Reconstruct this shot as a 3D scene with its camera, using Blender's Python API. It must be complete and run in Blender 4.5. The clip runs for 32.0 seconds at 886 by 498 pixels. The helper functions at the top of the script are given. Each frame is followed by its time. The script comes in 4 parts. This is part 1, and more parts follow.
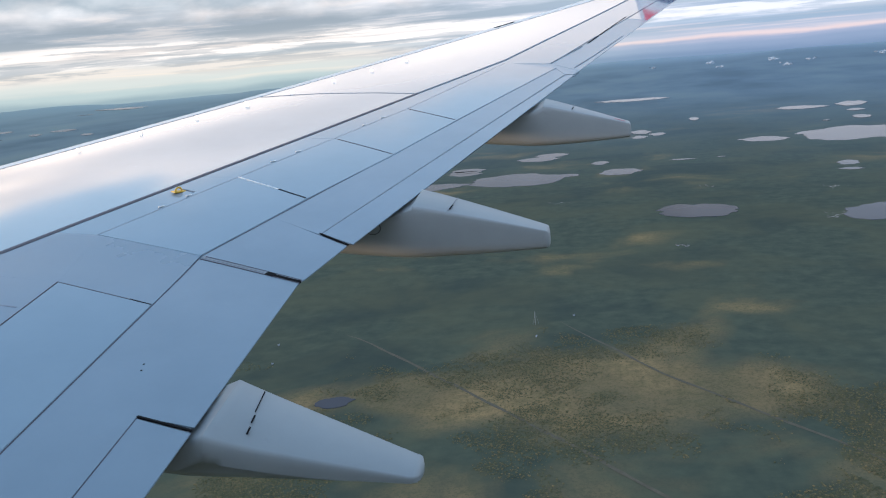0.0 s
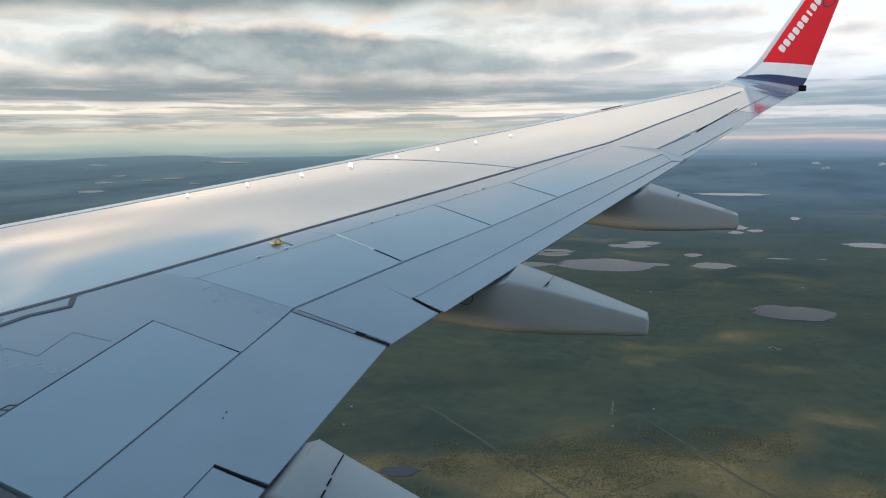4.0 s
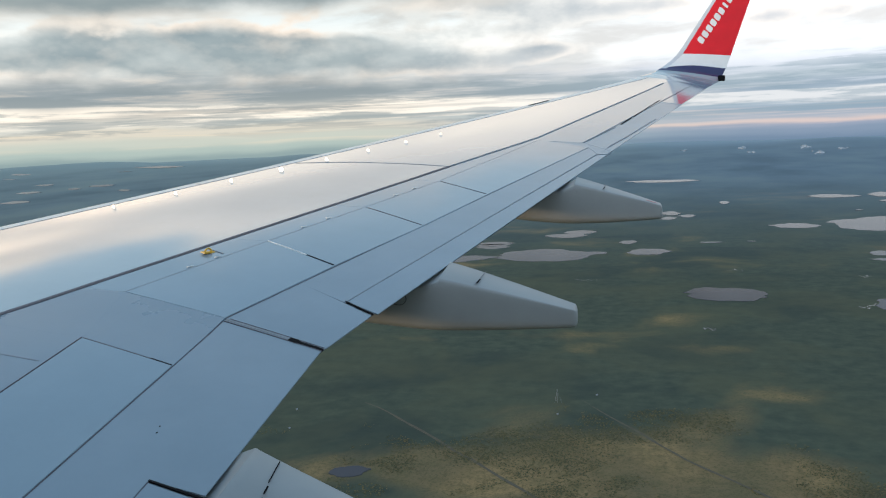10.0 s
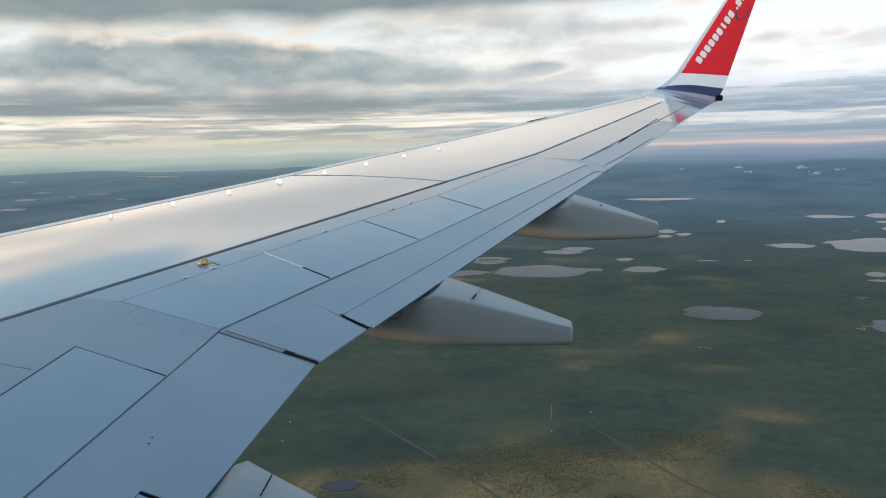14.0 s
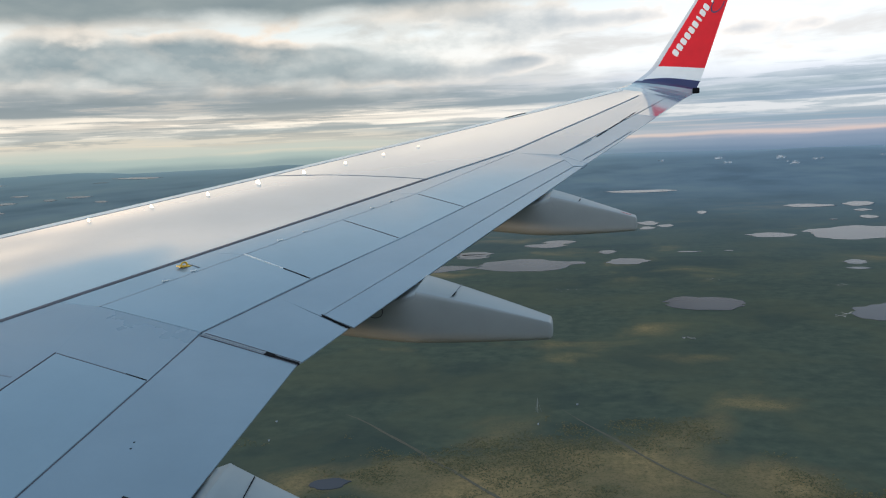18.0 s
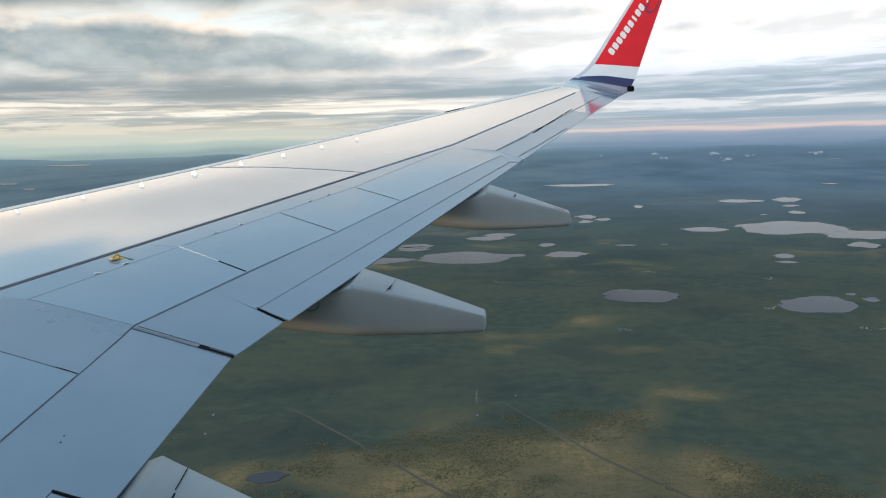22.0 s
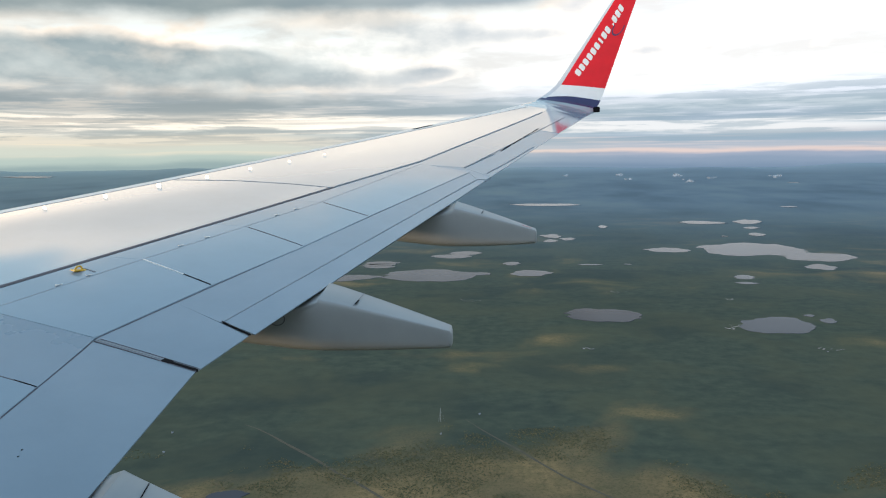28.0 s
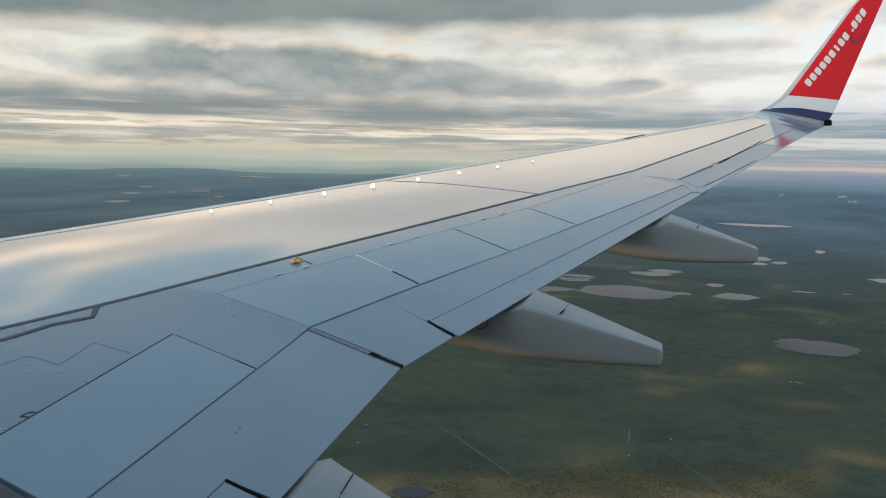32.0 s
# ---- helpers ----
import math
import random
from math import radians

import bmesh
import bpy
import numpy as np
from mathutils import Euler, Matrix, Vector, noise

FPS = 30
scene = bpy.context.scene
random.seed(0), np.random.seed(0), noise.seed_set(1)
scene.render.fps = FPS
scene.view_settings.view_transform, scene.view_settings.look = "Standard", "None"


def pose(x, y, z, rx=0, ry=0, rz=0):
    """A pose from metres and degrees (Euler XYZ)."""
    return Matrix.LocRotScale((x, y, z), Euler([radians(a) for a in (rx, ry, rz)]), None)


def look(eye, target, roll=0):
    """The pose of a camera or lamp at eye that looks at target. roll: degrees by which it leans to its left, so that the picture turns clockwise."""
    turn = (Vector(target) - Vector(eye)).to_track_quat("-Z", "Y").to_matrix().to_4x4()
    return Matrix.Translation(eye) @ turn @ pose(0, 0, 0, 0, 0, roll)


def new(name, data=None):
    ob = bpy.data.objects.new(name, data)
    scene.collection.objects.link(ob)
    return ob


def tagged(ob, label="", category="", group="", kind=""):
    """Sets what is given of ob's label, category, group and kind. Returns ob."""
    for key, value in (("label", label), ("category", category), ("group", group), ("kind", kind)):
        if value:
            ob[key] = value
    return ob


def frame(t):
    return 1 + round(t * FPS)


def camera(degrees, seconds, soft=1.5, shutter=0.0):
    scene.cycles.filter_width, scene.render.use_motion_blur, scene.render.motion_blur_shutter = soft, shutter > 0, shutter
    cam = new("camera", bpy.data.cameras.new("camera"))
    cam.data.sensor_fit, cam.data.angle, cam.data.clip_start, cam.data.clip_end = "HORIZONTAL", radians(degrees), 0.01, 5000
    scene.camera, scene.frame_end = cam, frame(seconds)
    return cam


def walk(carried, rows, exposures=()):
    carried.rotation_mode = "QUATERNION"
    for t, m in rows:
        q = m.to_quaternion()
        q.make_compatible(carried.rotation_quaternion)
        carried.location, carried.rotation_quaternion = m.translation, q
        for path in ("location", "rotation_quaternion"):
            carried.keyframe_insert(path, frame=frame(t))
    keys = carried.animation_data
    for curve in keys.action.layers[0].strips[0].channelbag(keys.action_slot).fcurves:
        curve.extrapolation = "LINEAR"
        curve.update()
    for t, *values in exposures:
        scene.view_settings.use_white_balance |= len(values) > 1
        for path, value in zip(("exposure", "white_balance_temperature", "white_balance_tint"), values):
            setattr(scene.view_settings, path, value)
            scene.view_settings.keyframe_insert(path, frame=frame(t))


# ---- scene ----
# World: x runs aft, y outboard over the starboard wing, z up.
cam = camera(56.75, 32.0, soft=1.15)


def view(x, y, z, yaw, pitch, roll):
    return pose(x, y, z, 90 + pitch, 0, yaw) @ pose(0, 0, 0, 0, 0, roll)


ROWS = [
    (0, 8.776, 1.542, 0.238, 13.22, -12.71, -5.05),
    (0.5, 8.739, 1.560, 0.226, 15.27, -11.72, -4.45),
    (1, 8.703, 1.597, 0.212, 17.91, -10.30, -3.24),
    (1.5, 8.676, 1.618, 0.200, 18.99, -9.67, -1.28),
    (2, 8.655, 1.625, 0.190, 19.97, -9.03, -1.04),
    (2.5, 8.649, 1.630, 0.190, 20.29, -8.15, -0.31),
    (3, 8.658, 1.633, 0.198, 19.96, -7.30, -0.35),
    (3.5, 8.674, 1.629, 0.206, 19.45, -7.13, -0.52),
    (5.5, 8.695, 1.623, 0.211, 17.62, -8.32, -0.28),
    (6, 8.702, 1.616, 0.212, 17.36, -8.34, -0.11),
    (6.5, 8.711, 1.609, 0.216, 17.05, -8.66, -0.52),
    (7, 8.714, 1.603, 0.221, 16.76, -8.84, -0.58),
    (7.5, 8.721, 1.607, 0.223, 16.54, -8.59, -1.14),
    (8, 8.724, 1.604, 0.227, 16.28, -8.45, -1.53),
    (8.5, 8.727, 1.602, 0.229, 15.93, -8.37, -1.60),
    (9, 8.737, 1.595, 0.234, 15.39, -8.48, -2.17),
    (9.5, 8.747, 1.589, 0.239, 15.20, -8.72, -2.73),
    (10, 8.760, 1.580, 0.248, 14.71, -7.67, -2.49),
    (10.5, 8.776, 1.557, 0.257, 12.77, -6.61, -2.25),
    (11, 8.771, 1.555, 0.254, 13.73, -6.43, -0.83),
    (11.5, 8.761, 1.576, 0.250, 15.37, -6.13, -1.26),
    (12, 8.754, 1.586, 0.246, 15.77, -5.80, -1.26),
    (12.5, 8.750, 1.589, 0.240, 15.82, -5.79, -1.15),
    (13, 8.753, 1.592, 0.244, 15.48, -6.01, -1.03),
    (13.5, 8.755, 1.582, 0.245, 14.82, -6.41, -1.35),
    (14, 8.762, 1.575, 0.251, 14.43, -6.67, -1.53),
    (14.5, 8.767, 1.568, 0.250, 14.26, -6.74, -1.76),
    (16.5, 8.779, 1.566, 0.257, 13.90, -6.71, -1.94),
    (17, 8.782, 1.566, 0.260, 13.85, -6.87, -2.04),
    (17.5, 8.787, 1.561, 0.261, 13.49, -6.93, -2.36),
    (18, 8.794, 1.556, 0.268, 13.27, -7.00, -2.55),
    (18.5, 8.793, 1.550, 0.268, 13.17, -6.97, -2.67),
    (19, 8.798, 1.547, 0.269, 13.36, -6.99, -1.08),
    (19.5, 8.812, 1.531, 0.277, 12.50, -6.85, -1.72),
    (20, 8.833, 1.518, 0.285, 10.95, -7.23, -1.30),
    (20.5, 8.846, 1.493, 0.289, 8.92, -7.58, -1.72),
    (21, 8.846, 1.476, 0.291, 8.71, -7.65, -1.73),
    (21.5, 8.849, 1.476, 0.293, 8.93, -7.71, -1.43),
    (22, 8.847, 1.478, 0.292, 9.13, -7.70, -1.62),
    (22.5, 8.844, 1.486, 0.289, 9.17, -7.60, -1.64),
    (23, 8.840, 1.489, 0.286, 9.38, -7.45, -1.53),
    (23.5, 8.837, 1.492, 0.287, 9.50, -7.48, -1.78),
    (24, 8.839, 1.489, 0.289, 9.44, -7.59, -1.64),
    (24.5, 8.844, 1.481, 0.290, 9.10, -7.90, -1.92),
    (26.5, 8.848, 1.472, 0.292, 8.49, -7.52, -0.86),
    (27, 8.849, 1.463, 0.298, 7.95, -7.26, -0.83),
    (27.5, 8.849, 1.453, 0.296, 6.93, -6.74, -0.72),
    (28, 8.834, 1.463, 0.280, 6.68, -6.52, -0.64),
    (28.5, 8.796, 1.517, 0.264, 11.72, -6.19, 0.24),
    (29, 8.761, 1.568, 0.245, 16.05, -4.85, 0.01),
    (29.5, 8.718, 1.593, 0.235, 19.47, -5.54, 1.42),
    (30, 8.702, 1.598, 0.228, 20.94, -5.84, 3.70),
    (30.5, 8.701, 1.599, 0.224, 21.78, -6.27, 1.51),
    (31, 8.704, 1.599, 0.231, 20.42, -6.42, 3.27),
    (31.5, 8.714, 1.595, 0.233, 19.79, -6.42, 3.67),
    (32, 8.722, 1.583, 0.236, 20.40, -5.84, 1.21),
]
walk(cam, [(r[0], view(*r[1:])) for r in ROWS], [(0, 0.48, 6100, 16), (1, 0.37, 6200, 14), (2, 0.25, 6350, 10), (3, 0.10, 6450, 10), (6, 0.08, 6500, 10), (8.5, 0.12, 6500, 10), (10.5, 0.2, 6500, 10), (13, 0.09, 6500, 10), (19, 0.14, 6500, 10), (22, 0.22, 6500, 10), (26.8, 0.33, 6550, 10), (28.3, 0.31, 6600, 10), (30, -0.1, 6900, 10), (32, -0.1, 6900, 10)])

# ---------------------------------------------------------------- node helpers


class Nodes:
    """Short hand for building a node tree."""

    def __init__(self, tree):
        self.t = tree
        tree.nodes.clear()

    def add(self, kind, **props):
        n = self.t.nodes.new(kind)
        for k, v in props.items():
            if k == "op":
                n.operation = v
            elif k == "blend":
                n.data_type, n.blend_type = "RGBA", v
        return n

    def put(self, sock, v):
        if isinstance(v, bpy.types.NodeSocket):
            self.t.links.new(v, sock)
        elif v is not None:
            if isinstance(v, tuple) and len(v) == 3 and sock.type == "RGBA":
                v = (*v, 1)
            sock.default_value = v

    def math(self, op, a, b=None, c=None, clamp=False):
        n = self.add("ShaderNodeMath", op=op)
        n.use_clamp = clamp
        for s, v in zip(n.inputs, (a, b, c)):
            self.put(s, v)
        return n.outputs[0]

    def vmath(self, op, a, b=None):
        n = self.add("ShaderNodeVectorMath", op=op)
        self.put(n.inputs[0], a)
        if b is not None:
            self.put(n.inputs[1], b)
        return n.outputs["Value"] if op in ("LENGTH", "DOT_PRODUCT") else n.outputs[0]

    def sep(self, v):
        n = self.add("ShaderNodeSeparateXYZ")
        self.put(n.inputs[0], v)
        return n.outputs

    def comb(self, x, y, z):
        n = self.add("ShaderNodeCombineXYZ")
        for s, v in zip(n.inputs, (x, y, z)):
            self.put(s, v)
        return n.outputs[0]

    def noise(self, v, scale, detail=4, rough=0.55, distort=0.0):
        n = self.add("ShaderNodeTexNoise")
        self.put(n.inputs["Vector"], v)
        n.inputs["Scale"].default_value, n.inputs["Detail"].default_value = scale, detail
        n.inputs["Roughness"].default_value, n.inputs["Distortion"].default_value = rough, distort
        return n.outputs["Fac"]

    def mix(self, f, a, b, blend="MIX"):
        n = self.add("ShaderNodeMix", blend=blend)
        self.put(n.inputs[0], f)
        self.put(n.inputs[6], a)
        self.put(n.inputs[7], b)
        return n.outputs[2]

    def ramp(self, f, stops, smooth=False):
        n = self.add("ShaderNodeValToRGB")
        self.put(n.inputs[0], f)
        cr = n.color_ramp
        cr.interpolation = "EASE" if smooth else "LINEAR"
        while len(cr.elements) < len(stops):
            cr.elements.new(0.5)
        for e, (pos, col) in zip(cr.elements, stops):
            e.position = pos
            e.color = (*col, 1) if isinstance(col, tuple) else (col, col, col, 1)
        return n.outputs[0]

    def step(self, v, lo, hi):
        """0 below lo, 1 above hi, smooth between."""
        n = self.add("ShaderNodeMapRange")
        n.interpolation_type = "SMOOTHSTEP"
        self.put(n.inputs[0], v)
        n.inputs[1].default_value, n.inputs[2].default_value = lo, hi
        return n.outputs[0]


def srgb(r, g, b):
    """Linear colour from a display colour of 0 to 255."""
    return tuple(((c / 255 + 0.055) / 1.055) ** 2.4 if c > 10 else c / 255 / 12.92 for c in (r, g, b))


# ---------------------------------------------------------------- sky and sun
SUN_AZ, SUN_EL = 106.0, 2.0  # the sun stands ahead of the aeroplane, low, behind broken cloud


def build_world():
    w = bpy.data.worlds.new("overcast_evening_sky")
    scene.world = w
    w.use_nodes = True
    k = Nodes(w.node_tree)
    way = k.add("ShaderNodeTexCoord").outputs["Generated"]
    x, y, z = k.sep(way)
    el = k.math("MULTIPLY", k.math("ARCSINE", z), 57.2958)  # elevation in degrees
    az = k.math("MULTIPLY", k.math("ARCTAN2", k.math("MULTIPLY", x, -1.0), y), 57.2958)  # 0 abeam, positive ahead
    # clear sky
    sky = k.add("ShaderNodeTexSky")
    sky.sky_type, sky.sun_disc = "NISHITA", False
    sky.sun_elevation, sky.sun_rotation = radians(SUN_EL + 3), radians(-SUN_AZ)
    clear = k.mix(1.0, sky.outputs[0], (0.10, 0.10, 0.10), "MULTIPLY")
    # clouds keep their shape near the horizon: coordinates in angle, flattened
    def field(lift, scale, flat, seed, detail=8, rough=0.58, distort=0.5):
        v = k.comb(k.math("MULTIPLY", az, 0.1 * scale), k.math("MULTIPLY", k.math("ADD", el, lift), 0.1 * scale * flat), seed)
        return k.noise(v, 1.0, detail, rough, distort)

    left = k.step(az, -10.0, 24.0)  # 1 ahead, 0 abeam and aft
    wisp = field(0.0, 0.8, 6.0, 3.0, 8, 0.55, 0.0)
    streak = field(0.0, 1.5, 2.6, 8.0, 6, 0.5, 0.0)
    # heaps of broken cloud: middle (azimuth, elevation), half width, half height, weight
    heaps = [(36, 6.3, 11, 1.5, 1.0), (27, 5.9, 7, 1.5, 0.9),
             (19.5, 6.0, 4, 1.1, 0.7), (14, 5.2, 6, 0.75, 0.8), (9.5, 7.1, 6, 0.8, 0.6), (7, 8.7, 7, 1.0, 0.6), (13, 9.4, 4, 0.9, 0.45),
             (6.6, 5.6, 3.2, 0.7, 0.9), (2, 8.0, 4.5, 0.6, 0.5), (-8, 6.9, 4.5, 0.5, 0.42), (-3, 10.4, 6, 0.8, 0.5)]
    drift = k.math("MULTIPLY", k.math("SUBTRACT", field(0.0, 0.8, 2.0, 41.0, 3, 0.5, 0.0), 0.5), 3.4)
    rise = k.math("MULTIPLY", k.math("SUBTRACT", field(0.0, 1.1, 2.2, 47.0, 3, 0.5, 0.0), 0.5), 1.6)
    ha, he = k.math("ADD", az, k.math("MULTIPLY", drift, 0.9)), k.math("ADD", el, rise)
    cover = None
    for a0, e0, w0, h0, m0 in heaps:
        da = k.math("POWER", k.math("ABSOLUTE", k.math("DIVIDE", k.math("SUBTRACT", ha, a0), w0)), 2.0)
        de = k.math("MULTIPLY_ADD", k.math("ABSOLUTE", k.math("DIVIDE", k.math("SUBTRACT", he, e0), h0)), k.math("ABSOLUTE", k.math("DIVIDE", k.math("SUBTRACT", he, e0), h0)), da)
        one = k.math("MULTIPLY", k.math("EXPONENT", k.math("MULTIPLY", de, -1.0)), m0)
        cover = one if cover is None else k.math("ADD", cover, one)
    billow, billow_up = field(0.0, 2.4, 1.8, 53.0, 7, 0.53, 0.0), field(0.6, 2.4, 1.8, 53.0, 5, 0.5, 0.0)
    lump = field(0.0, 1.0, 2.2, 59.0, 5, 0.5, 0.2)
    body = k.math("ADD", cover, k.math("ADD", k.math("MULTIPLY", k.math("SUBTRACT", billow, 0.5), 1.6), k.math("MULTIPLY", k.math("SUBTRACT", lump, 0.5), 0.8)))
    dense = k.step(body, 0.20, 0.44)
    thick = k.step(body, 0.30, 0.85)
    # edges that face the light above are pale, hollows below are dark
    rim = k.math("ADD", k.math("MULTIPLY", k.math("SUBTRACT", billow, billow_up), 2.3), 0.22, clamp=True)
    belly = k.mix(left, srgb(188, 197, 207), k.mix(k.step(lump, 0.34, 0.66), srgb(166, 178, 180), srgb(133, 150, 157)))
    crown = k.mix(left, srgb(250, 246, 242), k.mix(k.step(lump, 0.35, 0.65), srgb(218, 224, 222), srgb(246, 232, 216)))
    bank = k.mix(k.math("MULTIPLY", thick, k.math("SUBTRACT", 1.0, k.math("MULTIPLY", rim, 0.62))), crown, belly)
    veil = field(0.0, 0.9, 4.5, 61.0, 7, 0.55, 0.2)
    open_sky = k.mix(left, k.mix(k.step(el, 5.0, 14.0), (1.10, 1.15, 1.20), (0.90, 1.06, 1.16)), k.mix(k.step(el, 6.0, 10.0), (1.0, 0.97, 0.91), (0.82, 1.0, 1.07)))
    open_sky = k.mix(k.step(veil, 0.46, 0.64), open_sky, k.mix(left, srgb(238, 238, 240), srgb(214, 216, 213)))
    open_sky = k.mix(0.15, open_sky, clear)
    high = k.mix(dense, open_sky, bank)
    # a smooth grey deck closes the sky above, its lower edge soft and cream
    brink = k.math("SUBTRACT", k.math("ADD", el, k.math("MULTIPLY", k.math("SUBTRACT", k.math("ADD", k.math("MULTIPLY", lump, 0.6), k.math("MULTIPLY", billow, 0.4)), 0.5), 2.6)), k.math("MULTIPLY_ADD", k.math("MAXIMUM", k.math("SUBTRACT", az, 3.0), 0.0), -0.032, 9.75))
    brink = k.math("SUBTRACT", brink, k.math("MULTIPLY", k.step(az, 2.0, -7.0), 3.5))
    roof = k.mix(left, srgb(160, 174, 184), k.mix(k.step(streak, 0.3, 0.7), srgb(150, 161, 162), srgb(128, 143, 148)))
    high = k.mix(k.math("MULTIPLY", k.step(brink, -1.1, -0.1), 0.6), high, srgb(224, 218, 208))
    high = k.mix(k.step(brink, -0.45, 0.75), high, roof)
    # layers of haze and thin cloud close to the horizon, with long broken streaks
    sink = k.math("MULTIPLY_ADD", k.math("SUBTRACT", 1.0, left), 0.3, 0.55)
    warp = k.math("ADD", k.math("ADD", el, sink), k.math("MULTIPLY", k.math("SUBTRACT", wisp, 0.5), 1.1))
    t = k.math("DIVIDE", warp, 6.0, clamp=True)

    def low(e):
        return max(e, 0) / 6.0

    def window(lo, hi, soft):
        return k.math("MULTIPLY", k.step(warp, lo - soft, lo + soft), k.math("SUBTRACT", 1.0, k.step(warp, hi - soft, hi + soft)))

    ahead = k.ramp(t, [(low(0), srgb(140, 160, 161)), (low(0.5), srgb(170, 186, 180)), (low(1.0), srgb(194, 200, 189)), (low(1.7), srgb(214, 208, 193)),
                       (low(2.2), srgb(188, 193, 188)), (low(2.9), srgb(202, 197, 187)), (low(3.5), srgb(158, 166, 168)), (low(4.3), srgb(144, 155, 160)), (low(6), srgb(166, 172, 174))], True)
    abeam = k.ramp(t, [(low(0), srgb(112, 134, 158)), (low(0.5), srgb(130, 148, 170)), (low(0.78), srgb(146, 158, 178)), (low(0.98), srgb(206, 188, 184)), (low(1.2), srgb(168, 176, 188)),
                       (low(1.8), srgb(146, 166, 184)), (low(2.5), srgb(170, 186, 198)), (low(3.2), srgb(150, 168, 184)), (low(4.0), srgb(176, 190, 200)),
                       (low(4.8), srgb(214, 222, 234)), (low(6), srgb(236, 242, 250))], True)
    strata = k.mix(left, abeam, ahead)
    thin, thin2 = field(0.0, 0.42, 44.0, 11.0, 7, 0.55, 0.3), field(0.0, 1.1, 14.0, 19.0, 7, 0.6, 0.2)
    gaps = k.step(field(0.0, 0.45, 3.0, 23.0, 3, 0.5, 0.0), 0.28, 0.5)
    glow = k.math("MULTIPLY", k.math("MULTIPLY", k.step(thin, 0.43, 0.56), window(2.2, 3.4, 0.3)), k.math("MULTIPLY", gaps, 0.85))
    strata = k.mix(glow, strata, k.mix(left, srgb(226, 228, 230), (1.12, 1.02, 0.87)))
    strata = k.mix(k.math("MULTIPLY", k.math("MULTIPLY", k.step(thin, 0.50, 0.62), window(0.9, 2.2, 0.4)), 0.55), strata, k.mix(left, srgb(214, 202, 200), srgb(228, 214, 190)))
    strata = k.mix(k.math("MULTIPLY", k.math("MULTIPLY", k.step(thin2, 0.54, 0.44), window(1.5, 5.5, 0.5)), 0.55), strata, k.mix(left, srgb(138, 160, 174), srgb(134, 146, 150)))
    strata = k.mix(k.math("MULTIPLY", k.math("MULTIPLY", k.step(thin2, 0.53, 0.66), window(3.2, 6.5, 0.6)), 0.6), strata, k.mix(left, srgb(220, 226, 236), srgb(206, 200, 190)))
    col = k.mix(k.step(k.math("ADD", el, k.math("MULTIPLY", k.math("SUBTRACT", streak, 0.5), 3.0)), 3.4, 5.6), strata, high)
    # broken cloud overhead, warm where the low sun lights it
    dz = k.math("ADD", k.math("MAXIMUM", z, 0.0), 0.10)
    deck = k.comb(k.math("MULTIPLY", k.math("DIVIDE", x, dz), 0.5), k.math("MULTIPLY", k.math("DIVIDE", y, dz), 1.3), 0.0)
    broken = k.noise(deck, 0.95, 8, 0.55, 0.3)
    bars, tufts = field(0.0, 0.32, 8.0, 31.0, 7, 0.5, 0.3), field(0.0, 0.55, 4.0, 37.0, 7, 0.52, 0.3)
    warm = k.ramp(bars, [(0.34, (0.68, 0.64, 0.59)), (0.48, (1.0, 0.88, 0.75)), (0.56, (1.4, 1.17, 0.92)), (0.64, (2.3, 1.82, 1.36))])
    cool = k.ramp(bars, [(0.34, (0.56, 0.60, 0.62)), (0.5, (0.80, 0.77, 0.73)), (0.62, (1.05, 0.97, 0.88))])
    blue = k.ramp(broken, [(0.36, (0.25, 0.42, 0.59)), (0.55, (0.34, 0.51, 0.675)), (0.7, (0.46, 0.61, 0.75))])
    pale = k.ramp(broken, [(0.36, (0.40, 0.60, 0.73)), (0.55, (0.53, 0.71, 0.82)), (0.7, (0.68, 0.82, 0.89))])
    blue = k.mix(k.step(el, 27.0, 39.0), pale, blue)
    dull = k.ramp(bars, [(0.34, (0.82, 0.77, 0.70)), (0.5, (1.12, 1.01, 0.88)), (0.64, (1.35, 1.19, 1.0))])
    warm = k.mix(k.step(az, 29.0, 46.0), dull, warm)
    over = k.mix(k.step(az, -12.0, 27.0), cool, warm)
    lift = k.math("ADD", el, k.math("MULTIPLY", k.math("SUBTRACT", tufts, 0.5), -16.0))
    lift = k.math("ADD", lift, k.math("MULTIPLY", k.math("MAXIMUM", k.math("SUBTRACT", az, 32.0), 0.0), 0.15))
    lift = k.math("ADD", lift, k.math("MULTIPLY", k.math("MAXIMUM", k.math("SUBTRACT", 25.0, az), 0.0), 0.17))
    over = k.mix(k.step(lift, 28.0, 31.2), over, blue)
    col = k.mix(k.step(el, 14.0, 22.0), col, over)
    # unseen sky on the aeroplane's other side, raised to brighten winglet and fairings
    col = k.mix(k.math("MULTIPLY", k.step(y, -0.1, -0.6), k.step(el, 60.0, 30.0)), col, (0.80, 0.90, 1.0))
    col = k.mix(k.step(el, -1.2, -2.4), col, srgb(96, 112, 116))
    bg = k.add("ShaderNodeBackground")
    k.put(bg.inputs[0], col)
    bg.inputs[1].default_value = 1.0
    out = k.add("ShaderNodeOutputWorld")
    k.put(out.inputs[0], bg.outputs[0])


build_world()

